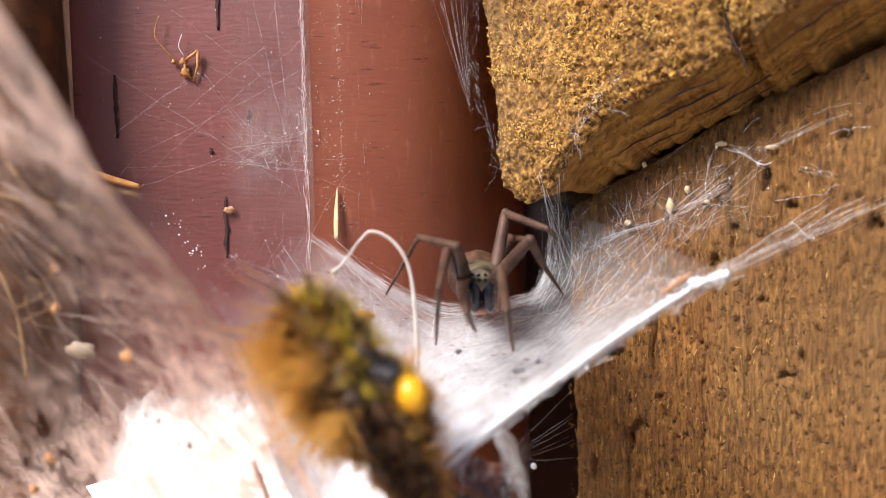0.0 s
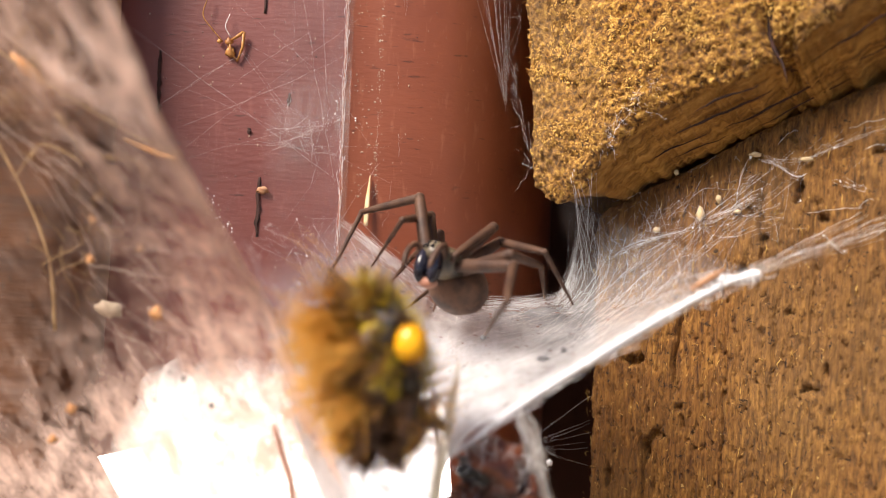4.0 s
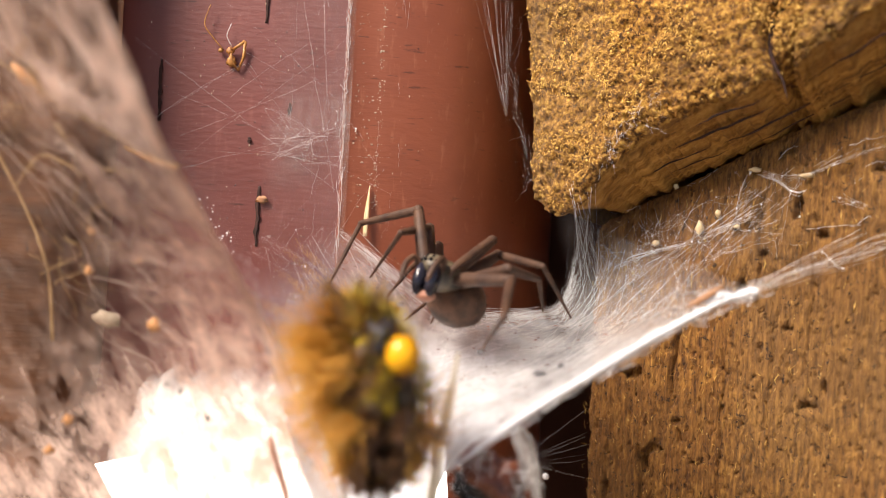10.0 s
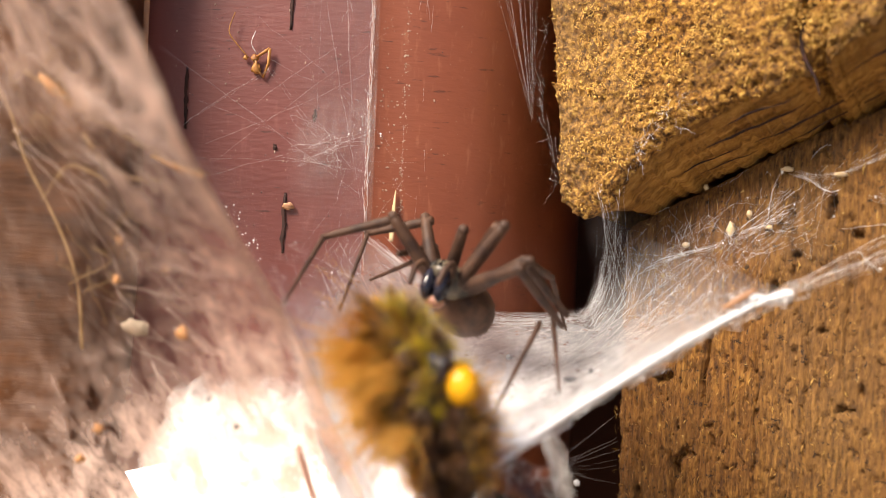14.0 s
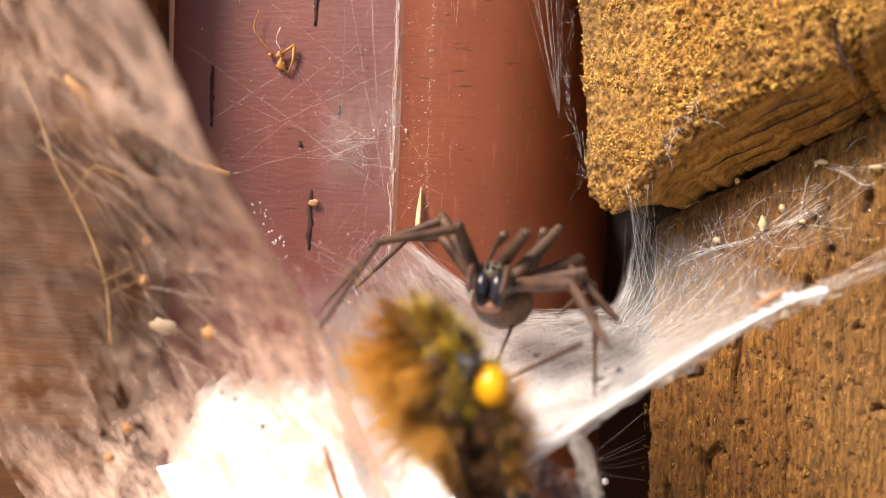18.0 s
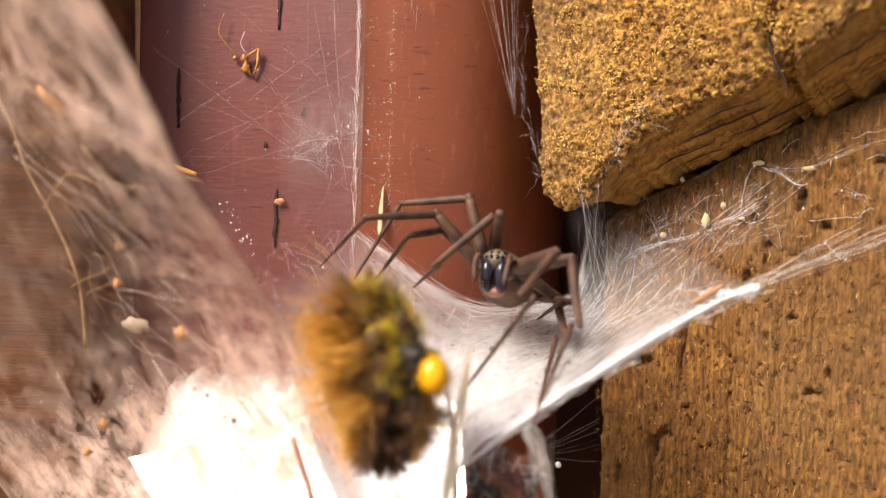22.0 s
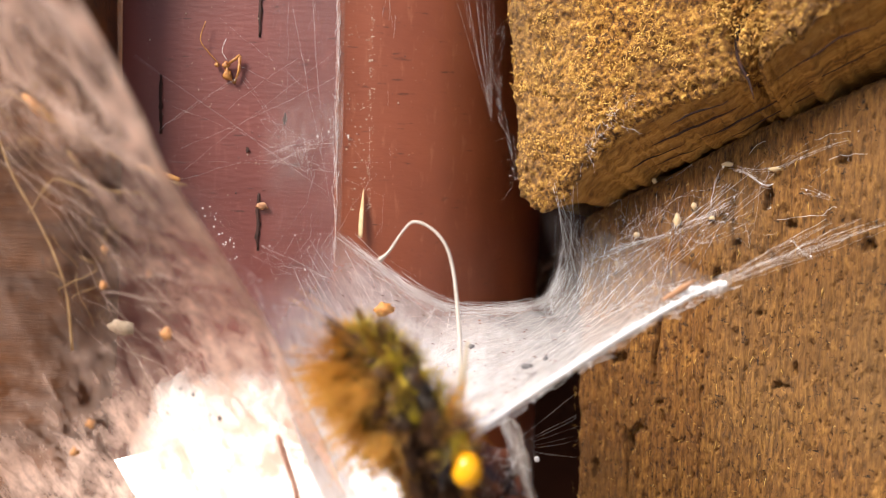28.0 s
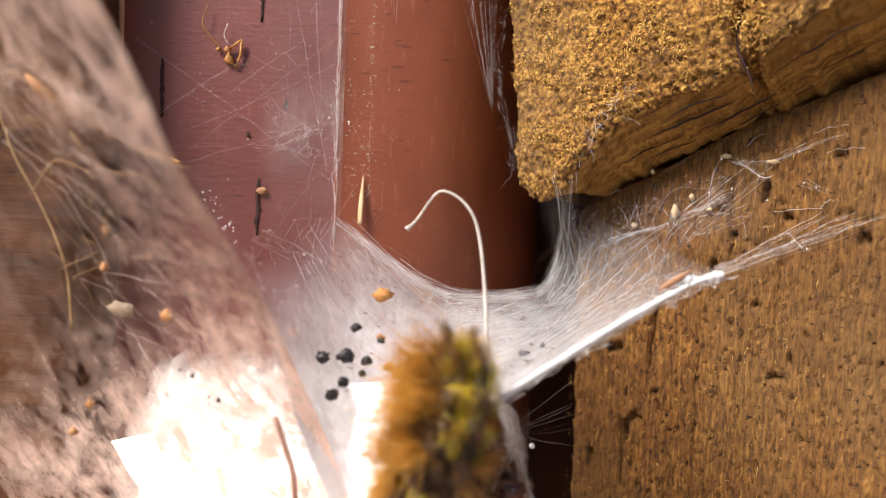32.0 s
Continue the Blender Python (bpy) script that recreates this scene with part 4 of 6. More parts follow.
for a, c in (((-16.6, 134.4, 18.6), (-27, 134.3, 13.2)), ((-16.6, 134.4, 18.9), (-24, 134.3, 14.6)), ((-17, 134.4, 17.6), (-29, 134.3, 15.8)), ((-50, 133, 32), (-17, 134.2, 8)), ((-46, 133, 19), (-33, 133.6, 28)), ((-33, 134, 28), (-20, 134.2, 12)), ((-21.5, 134.4, 56), (-19.6, 134.3, 22)), ((-30, 134.3, 14), (-17, 134.4, 12.4))):
    for _ in range(2):
        o, e = (np.array([rng.gauss(0, 0.5) for _ in range(3)]) for _ in range(2))
        bits.append(strand(np.array(a) + o, np.array(c) + e, rng.gauss(0, 0.3), rng.choice((0.004, 0.006, 0.010)), 12, 0.08))
nodes = [np.array((-22, 134, 16.5)) + np.array((rng.gauss(0, 4), -abs(rng.gauss(0, 0.4)), rng.gauss(0, 2.6))) for _ in range(30)]
bits += net(nodes, 2, 5.0, (0.004, 0.006, 0.009), 0.08)
for _ in range(130):
    z = rng.uniform(-4, 60)
    bits.append(strand((-16.6 + rng.gauss(0, 0.22), 134.6, z), (-16.6 + rng.gauss(0, 0.25), 134.5, z + rng.uniform(1, 8)), 0, rng.choice((0.008, 0.012, 0.02, 0.035)), 9, 0.08))
for _ in range(30):
    x, z = rng.choice((-21.5, -20.5, -19, -12, -10.5, -8)) + rng.gauss(0, 0.7), rng.uniform(0, 50)
    bits.append(strand((x, 134 if x < -16.5 else 135.8, z), (x + rng.gauss(0, 0.7), 134 if x < -16.5 else 135.8, z + rng.uniform(2, 9)), 0, rng.choice((0.006, 0.010, 0.016)), 7, 0.1))
for _ in range(26):
    x, z = rng.gauss(-17.5, 2.5), rng.gauss(17, 4)
    r = rng.choice((0.05, 0.08, 0.12))
    bits.append(ball((x, 134.7 if x < -16.6 else 134.9, z), (r, r * 0.6, r * rng.uniform(0.7, 1.6)), 5, 6, 0.7, x))
tagged(solid("strand_silk", join(bits), SILK, cob, label="fine white strands"), kind="stuff")
silk("board_film", lambda s, t: np.array((-30 + 14.5 * s, 134.4 - 0.5 * math.sin(math.pi * s), -6 + 62 * t)), 40, 90, lambda s, t: (0.10 + 0.40 * math.exp(-((56 * t - 6 - 13 - 5 * s) / 5.5) ** 2) + 0.14 * s ** 3) * min(1, s / 0.3) * min(1, t / 0.1) * min(1, (1 - t) / 0.1), DUST, cob, "hazy film of dusty silk")
bits = []
for _ in range(330):
    x, z = rng.uniform(-50, 9), rng.uniform(-12, 55)
    if x > -15 and rng.random() < 0.6:
        x = rng.gauss(-10.8, 0.5)
    r = rng.choice((0.04, 0.05, 0.07, 0.11))
    bits.append(ball((x, 134.95 if x < -17 else 135.95 + (0.0 if x < -9 else 0.032 * (x + 9) ** 1.95), z), (r, r * 0.7, r * rng.uniform(0.8, 2)), 4, 5))
tagged(solid("dust", join(bits), DUSTBIT, cob, label="pale dust specks"), kind="stuff")
bits = []
for _ in range(330):
    x, z = rng.gauss(-11.0, 0.3) if rng.random() < 0.6 else rng.gauss(-13.5, 1.6), 6 + 46 * rng.random() ** 1.1
    r = rng.choice((0.03, 0.04, 0.06, 0.09))
    bits.append(ball((x, interp(x, (-17, -15, -12.5, -9), (134.8, 135.1, 135.5, 135.85)) - 0.02, z), (r * rng.uniform(0.8, 2.5), r * 0.6, r * rng.uniform(0.6, 1.8)), 5, 6, 0.6, z))
tagged(solid("crust", join(bits), DUSTBIT, cob, label="pale crusty specks in a column"), kind="stuff")
bits = []
for _ in range(150):
    x, z = rng.uniform(-50, 9), rng.uniform(-12, 55)
    if x > -15 and rng.random() < 0.7:
        x = rng.gauss(-10.3, 0.4)
    r = rng.choice((0.05, 0.07, 0.11))
    bits.append(ball((x, 134.95 if x < -17 else 136.0 + (0.0 if x < -9 else 0.032 * (x + 9) ** 1.95), z), (r, r * 0.7, r * rng.uniform(0.8, 2)), 4, 5))
tagged(solid("grit", join(bits), BLACKBIT, cob, label="dark grit"), kind="stuff")
nodes = []
for _ in range(60):
    f = rng.random()
    a = veil_point(rng.uniform(0.4, 0.72), 0.0)
    c = np.array((rng.uniform(-30, -12), rng.uniform(112, 134), rng.uniform(-9, 4)))
    nodes.append(a * (1 - f) + c * f)
bits = net(nodes, 2, 7.0, (0.003, 0.005, 0.007), 0.08)
for p in nodes[:8]:
    bits.append(ball(p, (rng.uniform(0.06, 0.2), 0.12, rng.uniform(0.08, 0.2)), 4, 6, 0.5, p[0]))
for _ in range(30):
    f = rng.random()
    p = np.array((interp(f, (0, 0.3, 0.6, 1), (-38.0, -36.4, -34.6, -31.4)), 131, interp(f, (0, 0.3, 0.6, 1), (5.6, 4.2, 1.0, -2.5)))) + np.array((rng.gauss(0, 0.6), rng.gauss(0, 0.6), rng.gauss(0, 0.6)))
    r = rng.choice((0.05, 0.08, 0.12, 0.18))
    bits.append(ball(p, (r, r * 0.6, r * rng.uniform(0.6, 1.3)), 5, 7, 0.8, f * 9))
tagged(solid("tangle", join(bits), SILK, cob, label="tangled silk between the curtain and the board"), kind="stuff")

# Matted silk at the lower edge of the painted board.
def clump_point(s, t):
    x = -47 + 36 * s
    z = interp(x, (-47, -44, -41, -38, -33, -28, -20, -11), (-30, -24, -20.5, -19, -18.4, -18, -18, -21)) - 40 * t
    y = 126 - 24 * t ** 0.7 + 2 * fbm(x * 0.15, z * 0.15, 5) - 6 * math.sin(math.pi * s)
    return np.array((x + 1.2 * fbm(z * 0.2, 3, 7), y + 1.0 * fbm(x * 0.5, z * 0.5, 9), z + 1.3 * fbm(x * 0.3, t * 4, 15)))


mat_web = base("silk_mat", (-32, 120, -50))
tagged(mat_web, "matted white silk hanging below the painted board", "spider web")
silk("mat", clump_point, 90, 50, lambda s, t: 1.7 * min(1, t / 0.09) * min(1, s / 0.22) * interp(t, (0, 0.15, 0.4, 1), (1, 0.95, 0.6, 0.45)), CLUMP, mat_web, "matted white silk")


wad = base("silk_wad", (12, 98, -36))
tagged(wad, "white silk wad hanging from the web's edge", "silk wad")


def wad_point(s, t):
    x, z = 9.2 + 2.6 * s + 4.2 * t + 0.6 * fbm(s * 3, t * 5, 8), -19.6 - 15 * t - 1.2 * s
    return np.array((x, 97 + 1.6 * math.sin(3 * s + 4 * t) + fbm(s * 4, t * 6, 2), z))


silk("wad_film", wad_point, 16, 40, lambda s, t: 0.75 * math.sin(math.pi * (0.05 + 0.9 * s)), CLUMP, wad, "white silk film")
knot = [tube(curve_points([(31.5, 101.0, -4.6), (33.6, 101.4, -4.0), (35.8, 101.6, -3.7), (37.7, 101.5, -3.3), (39.0, 101.5, -3.0)], 22), [0.25 + 0.45 * abs(math.sin(0.55 * k)) * (1 + 0.6 * fbm(k * 0.6, 2, 3)) for k in range(22)], 8, 0.8)]
knot += [ball((38.3, 101.4, -3.1), (0.85, 0.6, 0.55), 8, 10, 0.5, 3), ball((34.2, 101.3, -3.7), (0.9, 0.6, 0.7), 8, 10, 0.7, 7)]
for _ in range(60):
    a = np.array((rng.uniform(31, 38.6), 101.3, rng.gauss(-3.6, 0.4)))
    knot.append(strand(a, a + np.array((rng.gauss(0, 1.4), rng.gauss(0, 0.4), rng.gauss(0, 0.5))), 0.1, rng.choice((0.015, 0.03, 0.05)), 6, 0.08))
tip = solid("silk_knot", join(knot), SILK)
tagged(tip, "white lumpy knot of silk below the edge cord", "silk knot")
flake = solid("wood_flake", tube(curve_points([(30.4, 100.6, -5.2), (32.6, 100.8, -3.9), (34.6, 101.0, -2.6)], 14), [0.15 + 0.6 * math.sin(math.pi * (k + 0.5) / 14) * (1 + 0.5 * fbm(k * 0.5, 4, 4)) for k in range(14)], 7, 0.55), TAN)
tagged(flake, "tan wood flake wrapped in the edge cord", "flake")


# ---- debris ----
GROUPS = {"black_crumb": "black crumbs in the white web", "orange_crumb": "orange crumbs in the white web", "orange_fleck": "orange flecks in the web curtain", "pale_flake": "pale flakes on the timber web", "dark_speck": "dark specks on the matted silk", "grey_speck": "grey specks on the silk sheet"}


def flake_geo(at, w, h, seed, turn=0.0):
    """A thin torn flake with a ragged outline."""
    n, vs = 14, []
    for side in (-1, 1):
        vs.append(np.array(at) + np.array((0, 0.12 * side, 0)))
        for k in range(n):
            a = math.tau * k / n
            r = 1 + 0.55 * noise.noise(Vector((math.cos(a) * 1.7 + seed * 3.1, math.sin(a) * 1.7, seed)))
            x, z = w * r * math.cos(a), h * r * math.sin(a)
            vs.append(np.array(at) + np.array((x * math.cos(turn) - z * math.sin(turn), 0.10 * side + 0.25 * math.sin(2 * a + seed), x * math.sin(turn) + z * math.cos(turn))))
    fs = []
    for k in range(n):
        q = (k + 1) % n
        fs += [(0, 1 + q, 1 + k), (n + 1, n + 2 + k, n + 2 + q), (1 + k, 1 + q, n + 2 + q, n + 2 + k)]
    return vs, fs


def crumb(name, at, size, mat, label, cat="debris", seed=1.0):
    ob = solid(name, ball(at, size, 9, 12, 0.75, seed), mat)
    return tagged(ob, label, cat, GROUPS.get(name, ""))


for k, (x, y, z, r) in enumerate(((-9.4, 104, -12, 0.8), (-10.6, 104, -15.9, 1.3), (-13.6, 103, -16, 1.1), (-12, 101, -20.6, 1.0), (-7.8, 104, -16.5, 0.9), (-10.6, 102, -19, 0.9), (-6, 104, -13.6, 0.6), (-8.4, 104, -18.2, 0.6))):
    crumb("black_crumb", (x, y, z), (r * 0.85, r * 0.6, r * 0.7), BLACKBIT, "small black crumb caught in the white web", seed=k * 1.3)
for k, (x, y, z, r) in enumerate(((-6.4, 111, -8.2, 1.3), (-18.5, 108, -13.6, 0.7), (-4.7, 104, -17.2, 0.8), (-6, 104.5, -13.4, 0.6))):
    crumb("orange_crumb", (x, y, z), (r, r * 0.6, r * 0.7), ORANGEBIT, "small orange crumb caught in the white web", seed=k * 2.3)
for k, (x, z, r) in enumerate(((-33.3, -10.6, 1.05), (-43, -22.4, 0.8), (-41.4, 0.2, 0.6), (-35.6, -3.0, 0.6), (-41.5, -4.6, 0.7), (-45, -26, 0.7))):
    tagged(solid("orange_fleck", flake_geo((x, 99, z), r * 0.8, r * 0.75, k * 1.9, 0.7 * k), FLECK), "orange torn fleck caught in the dusty web curtain", "debris", GROUPS["orange_fleck"])

for k, (u, z, w, h) in enumerate(((19.3, 5.6, 0.6, 1.0), (15, 12.2, 0.4, 0.4), (27.5, 14.6, 0.9, 0.35), (35, 13.6, 1.0, 0.3), (22, 8, 0.4, 0.5), (12, 3, 0.5, 0.4), (25, 6, 0.5, 0.3))):
    p = lower_point(u, z, 0.9)
    crumb("pale_flake", p, (w, 0.3, h), STRAW, "pale flake caught in the web on the timber", "flake", k * 0.7)
crumb("white_droplet", (16.9, 119.5, -31.6), (0.45, 0.4, 0.4), SILK, "tiny white droplet on a web thread", "droplet", 1.0)
crumb("seed_flake", (-29.1, 134.4, 6.6), (0.9, 0.25, 0.55), TAN, "pale seed flake stuck to the painted board", "flake", 2.0)
tagged(solid("paper_flake", flake_geo((-43.2, 110, -11.4), 1.8, 1.1, 5.0, -0.25), PAPER), "tan squarish flake caught in the dusty web curtain", "flake")
for k, (x, z, r) in enumerate(((-31, -17.3, 0.5), (-29.4, -18, 0.7), (-26, -21, 0.8), (-27.2, -20.6, 0.5), (-32.6, -20.5, 0.4))):
    crumb("dark_speck", (x, 97.5, z), (r * 0.32, 0.2, r * 0.42), BLACKBIT, "small dark speck on the matted white silk", "debris", k * 1.1)
for k, (x, y, z, r) in enumerate(((13.6, 106, -14.3, 0.9), (9.0, 100, -19.3, 0.7), (6.2, 112, -12.6, 0.5), (16, 105, -13.0, 0.4))):
    crumb("grey_speck", (x, y, z - 0.7), (r * 0.8, r * 0.8, 0.3), GREYBIT, "grey speck under the white silk sheet", "debris", k * 1.7)
for ctrl, r in (([(-60.4, 104.0, 20.1), (-57.9, 104.0, 15.4), (-55.9, 104.0, 9.9), (-52.8, 104.0, 4.4), (-50.0, 104.0, -1.2), (-48.3, 104.0, -6.7), (-47.6, 104.0, -13.8)], 0.22), ([(-51.4, 100.0, 4.5), (-49.5, 100.0, 7.7), (-48.0, 100.0, 8.9), (-44.8, 100.0, 7.8), (-43.3, 100.0, 6.6)], 0.17), ([(-44.8, 96.0, 12.3), (-41.8, 96.0, 8.4), (-38.4, 96.0, 7.3), (-35.5, 96.0, 7.1), (-33.6, 96.0, 5.1)], 0.16), ([(-53.5, 98.0, 19.9), (-49.7, 98.0, 17.5), (-43.1, 98.0, 13.7), (-35.6, 98.0, 9.8), (-30.6, 98.0, 8.3)], 0.15)):
    straw = solid("root_fibre", tube(curve_points(ctrl, 28), [r * (0.8 + 0.6 * fbm(k * 0.4, r * 50, 3)) for k in range(28)], 6), ROOT)
    tagged(straw, "thin tan root fibre caught in the dusty web curtain", "root fibre", "root fibres in the web curtain")
strip = solid("yellow_chaff", tube(curve_points([(-52.3, 100, 19.6), (-50.4, 99.4, 18.0), (-48.2, 100, 16.2)], 12), [0.3 + 0.75 * math.sin(math.pi * (k + 0.5) / 12) for k in range(12)], 7, 0.6), ORANGEBIT)

tagged(strip, "yellow-orange chaff caught in the dusty web curtain", "chaff")
chaff = solid("orange_chaff", tube(curve_points([(-50, 130, 13.5), (-46, 130.5, 11.8), (-42, 131, 10.6)], 14), [0.3 + 0.25 * math.sin(k * 0.22) for k in range(14)], 6), ORANGEBIT)
tagged(chaff, "orange strip of chaff behind the web curtain", "chaff")


# ---- stalk ----
stalk = new("bent_stalk", mesh_of("bent_stalk", *[(lambda g: (np.array(g[0]) * MM, g[1]))(join([tube(curve_points([(-6.9, 0, -1.1), (-5.5, 0, 0.3), (-3.6, 0, 3.2), (-2.1, 0, 4.4), (0.3, 0, 3.5), (2.3, 0, 1.2), (3.4, 0, -2.3), (4.2, -1, -8.5), (4.6, -3, -14.8), (4.6, -6, -24.3), (3.8, -9, -35.5)], 60), [0.12 + 0.32 * math.exp(-k / 3) + 0.004 * k for k in range(60)], 7)]))][0], PALE))
tagged(stalk, "pale dry bent grass stalk standing in the web", "grass stalk")

stem = new("straw_stem", mesh_of("straw_stem", *[(lambda g: (np.array(g[0]) * MM, g[1]))(tube(curve_points([(2.75, 0, -8.9), (2.1, 0, -14.3), (1.1, 0, -21.2), (0.65, 0, -29.2), (0.4, 0, -40), (0.2, 0, -58)], 30), [0.16 + 0.42 * min(1, k / 7) + 0.003 * k for k in range(30)], 8))][0], CLEARSTRAW))
tagged(stem, "pale dry straw stem standing before the web", "grass stalk")

blade = solid("grass_blade", tube(curve_points([(-12.2, 134.2, 1.6), (-12.1, 134.5, 5.6), (-11.9, 135.2, 9.9)], 12), [0.45, 0.5, 0.55, 0.55, 0.55, 0.52, 0.48, 0.42, 0.34, 0.25, 0.15, 0.04], 5, 0.35), STRAW)
tagged(blade, "short pale pointed grass blade on the web", "grass blade")
twig = solid("twig", tube(curve_points([(-18.6, 97, -22.8), (-17.2, 97, -26.8), (-16, 97, -31), (-15.5, 97, -40)], 14), 0.36, 6), TWIGSKIN)
tagged(twig, "thin pale reddish twig in the web", "twig")

husk = base("insect_husk", (7, 95, -36))
tagged(husk, "dark reddish insect remains wrapped under the web", "insect remains")
solid("husk_body", ball((7.5, 97, -27), (3.6, 2.6, 3.0), 14, 18, 0.8, 3.0), HUSKRED, husk)
solid("husk_plate", ball((11.2, 97, -30.6), (2.4, 2.2, 2.2), 12, 16, 0.9, 5.0), HUSKRED, husk)
solid("husk_plate", ball((4.6, 96.4, -31.5), (2.6, 2.0, 2.6), 12, 16, 0.9, 9.0), HUSKRED, husk)
solid("husk_plate", ball((8.6, 95.8, -33.6), (2.2, 1.6, 1.8), 12, 16, 0.9, 12.0), ORANGEBIT, husk)
solid("husk_wing", ball((5.4, 95.8, -26.6), (2.4, 1.3, 1.9), 12, 14, 0.7, 8.0), BLACKBIT, husk)
for k in range(9):
    r = random.Random(k + 400)
    p = np.array((r.uniform(4, 11), 95.5, r.uniform(-33, -25)))
    q = p + np.array((r.uniform(-3, 3), r.uniform(-1, 0.5), r.uniform(-3, 2)))
    solid("husk_leg", tube(curve_points([p, (p + q) / 2 + np.array((r.uniform(-1, 1), -0.6, r.uniform(0, 1))), q], 9), [0.32, 0.32, 0.3, 0.28, 0.26, 0.24, 0.2, 0.16, 0.08], 6), HUSKRED, husk)
wrap = []
for k in range(70):
    a = np.array((rng.uniform(2.5, 12), rng.uniform(93.6, 95.2), rng.uniform(-34, -24)))
    wrap.append(strand(a, a + np.array((rng.gauss(0, 2.4), rng.gauss(0, 0.5), rng.gauss(1.0, 2.4))), rng.gauss(0, 0.3), rng.choice((0.012, 0.02, 0.035)), 7, 0.1))
tagged(solid("wrapping_silk", join(wrap), SILK, husk, label="white wrapping threads"), kind="stuff")

tri = base("dead_fly", (-34, 134, 26))
tagged(tri, "dried orange insect shell with a bent leg on the board", "dead insect")
SHELL = [(-37.0, 134.4, 30.3), (-35.4, 134.2, 30.2), (-33.0, 134.0, 31.8), (-33.2, 134.3, 29.4), (-34.0, 134.5, 27.2), (-35.2, 134.4, 28.6)]
solid("shell", join([tube([SHELL[1], SHELL[2]], [0.22, 0.3], 6), tube([SHELL[2], SHELL[3], SHELL[4]], [0.3, 0.26, 0.16], 6), tube([SHELL[4], SHELL[5], SHELL[1]], [0.2, 0.45, 0.4], 6, 0.6), ball(SHELL[5], (0.75, 0.35, 0.8), 7, 10, 0.7, 2), ball(SHELL[1], (0.6, 0.35, 0.55), 7, 10, 0.7, 5), ball(SHELL[0], (0.4, 0.25, 0.35), 6, 8, 0.7, 6)]), CHAFFSKIN, tri)
solid("leg", tube(curve_points([(-36.4, 134.3, 30.2), (-38.2, 133.9, 32.2), (-39.6, 133.7, 34.3), (-38.8, 133.8, 37.4)], 14), 0.10, 5), CHAFFSKIN, tri)
solid("leg", tube(curve_points([(-35.2, 134.3, 31.0), (-36.0, 134.0, 32.6), (-35.4, 134.1, 34.6)], 9), 0.06, 5), SILK, tri)


# ---- spider ----
def heading(x, y, z, yaw, pitch):
    return pose(MM * x, MM * y, EYE + MM * z, 0, 0, yaw) @ pose(0, 0, 0, 0, -pitch, 0)


STATES = [heading(9.7, 120.5, -3.8, -88, -14),
          heading(4.5, 116.9, -4.9, -113, 10),
          heading(0.7, 114.7, -3.6, -121, 20),
          heading(-2.0, 112.7, -3.9, -120, 24),
          heading(-0.5, 112.2, -3.7, -104, 16),
          heading(5.6, 107.9, -3.5, -90, -3),
          heading(7.3, 115.0, -1.7, -106, 9)]
HOLE = heading(21, 176, -5, -98, -10)
TIMES = [(0.0, 0), (0.25, 0), (0.7, 1), (2.7, 1), (3.35, 2), (10.6, 2), (11.0, 3), (13.6, 3), (15.4, 4), (17.8, 4), (18.5, 5), (21.0, 5), (22.2, 6), (27.1, 6)]

spider = new("spider")
spider.empty_display_size = 0.005
tagged(spider, "brown mottled house spider with long legs on its web", "spider")


def limb(name, vf, mat, label=""):
    ob = new(name, mesh_of(name, np.array(vf[0]) * MM, vf[1], mat))
    ob.parent = spider
    if label:
        tagged(ob, label)
    return ob


limb("carapace", ball((0.3, 0, 0), (3.8, 3.2, 2.2), 14, 20, 0.08, 1), CARAPACE, "grey-yellow mottled carapace")
limb("head", ball((2.8, 0, 0.35), (2.0, 2.05, 1.75), 12, 16, 0.05, 2), CARAPACE)
limb("abdomen", ball((-5.0, 0, -1.8), (4.7, 4.2, 3.8), 16, 20, 0.06, 3), ABDOMEN, "brown downy abdomen")
limb("lip", ball((3.2, 0, -3.9), (1.0, 1.5, 0.8), 8, 10), LIP)
down = random.Random(4)
fuzz = []
for _ in range(420):
    n = Vector((down.gauss(0, 1), down.gauss(0, 1), down.gauss(0, 1))).normalized()
    p = np.array((-5.0 + 4.6 * n.x, 4.1 * n.y, -1.8 + 3.7 * n.z))
    fuzz.append(tube([p, p + np.array((n.x - 0.5, n.y, n.z)) * down.uniform(0.3, 0.7)], [0.035, 0.008], 3))
tagged(limb("body_down", join(fuzz), LEGSKIN, "fine dark down"), kind="stuff")
for sg in (-1, 1):
    limb("jaw", ball((4.0, 1.0 * sg, -1.7), (1.25, 1.0, 2.4), 12, 14), JAW, "glossy black jaw")
    limb("spinneret", tube([(-9.4, 0.5 * sg, -2.0), (-10.7, 0.7 * sg, -2.0)], [0.4, 0.15], 6), ABDOMEN)
    limb("palp", tube(curve_points([(2.9, 1.5 * sg, -0.4), (4.6, 2.2 * sg, 1.0), (6.2, 2.3 * sg, -0.4), (6.9, 2.0 * sg, -3.0)], 12), [0.5, 0.5, 0.46, 0.44, 0.42, 0.4, 0.4, 0.4, 0.42, 0.44, 0.4, 0.15], 7), LEGSKIN)
    for k, (x, y, z, r) in enumerate(((4.65, 0.4, 0.85, 0.32), (4.35, 1.1, 0.8, 0.28), (4.2, 0.46, 1.45, 0.28), (3.75, 1.25, 1.35, 0.28))):
        limb("eye", ball((x, y * sg, z), (r, r, r), 6, 8), EYE_BLACK)

L1, L2, L3 = 10.2, 10.8, 15.0


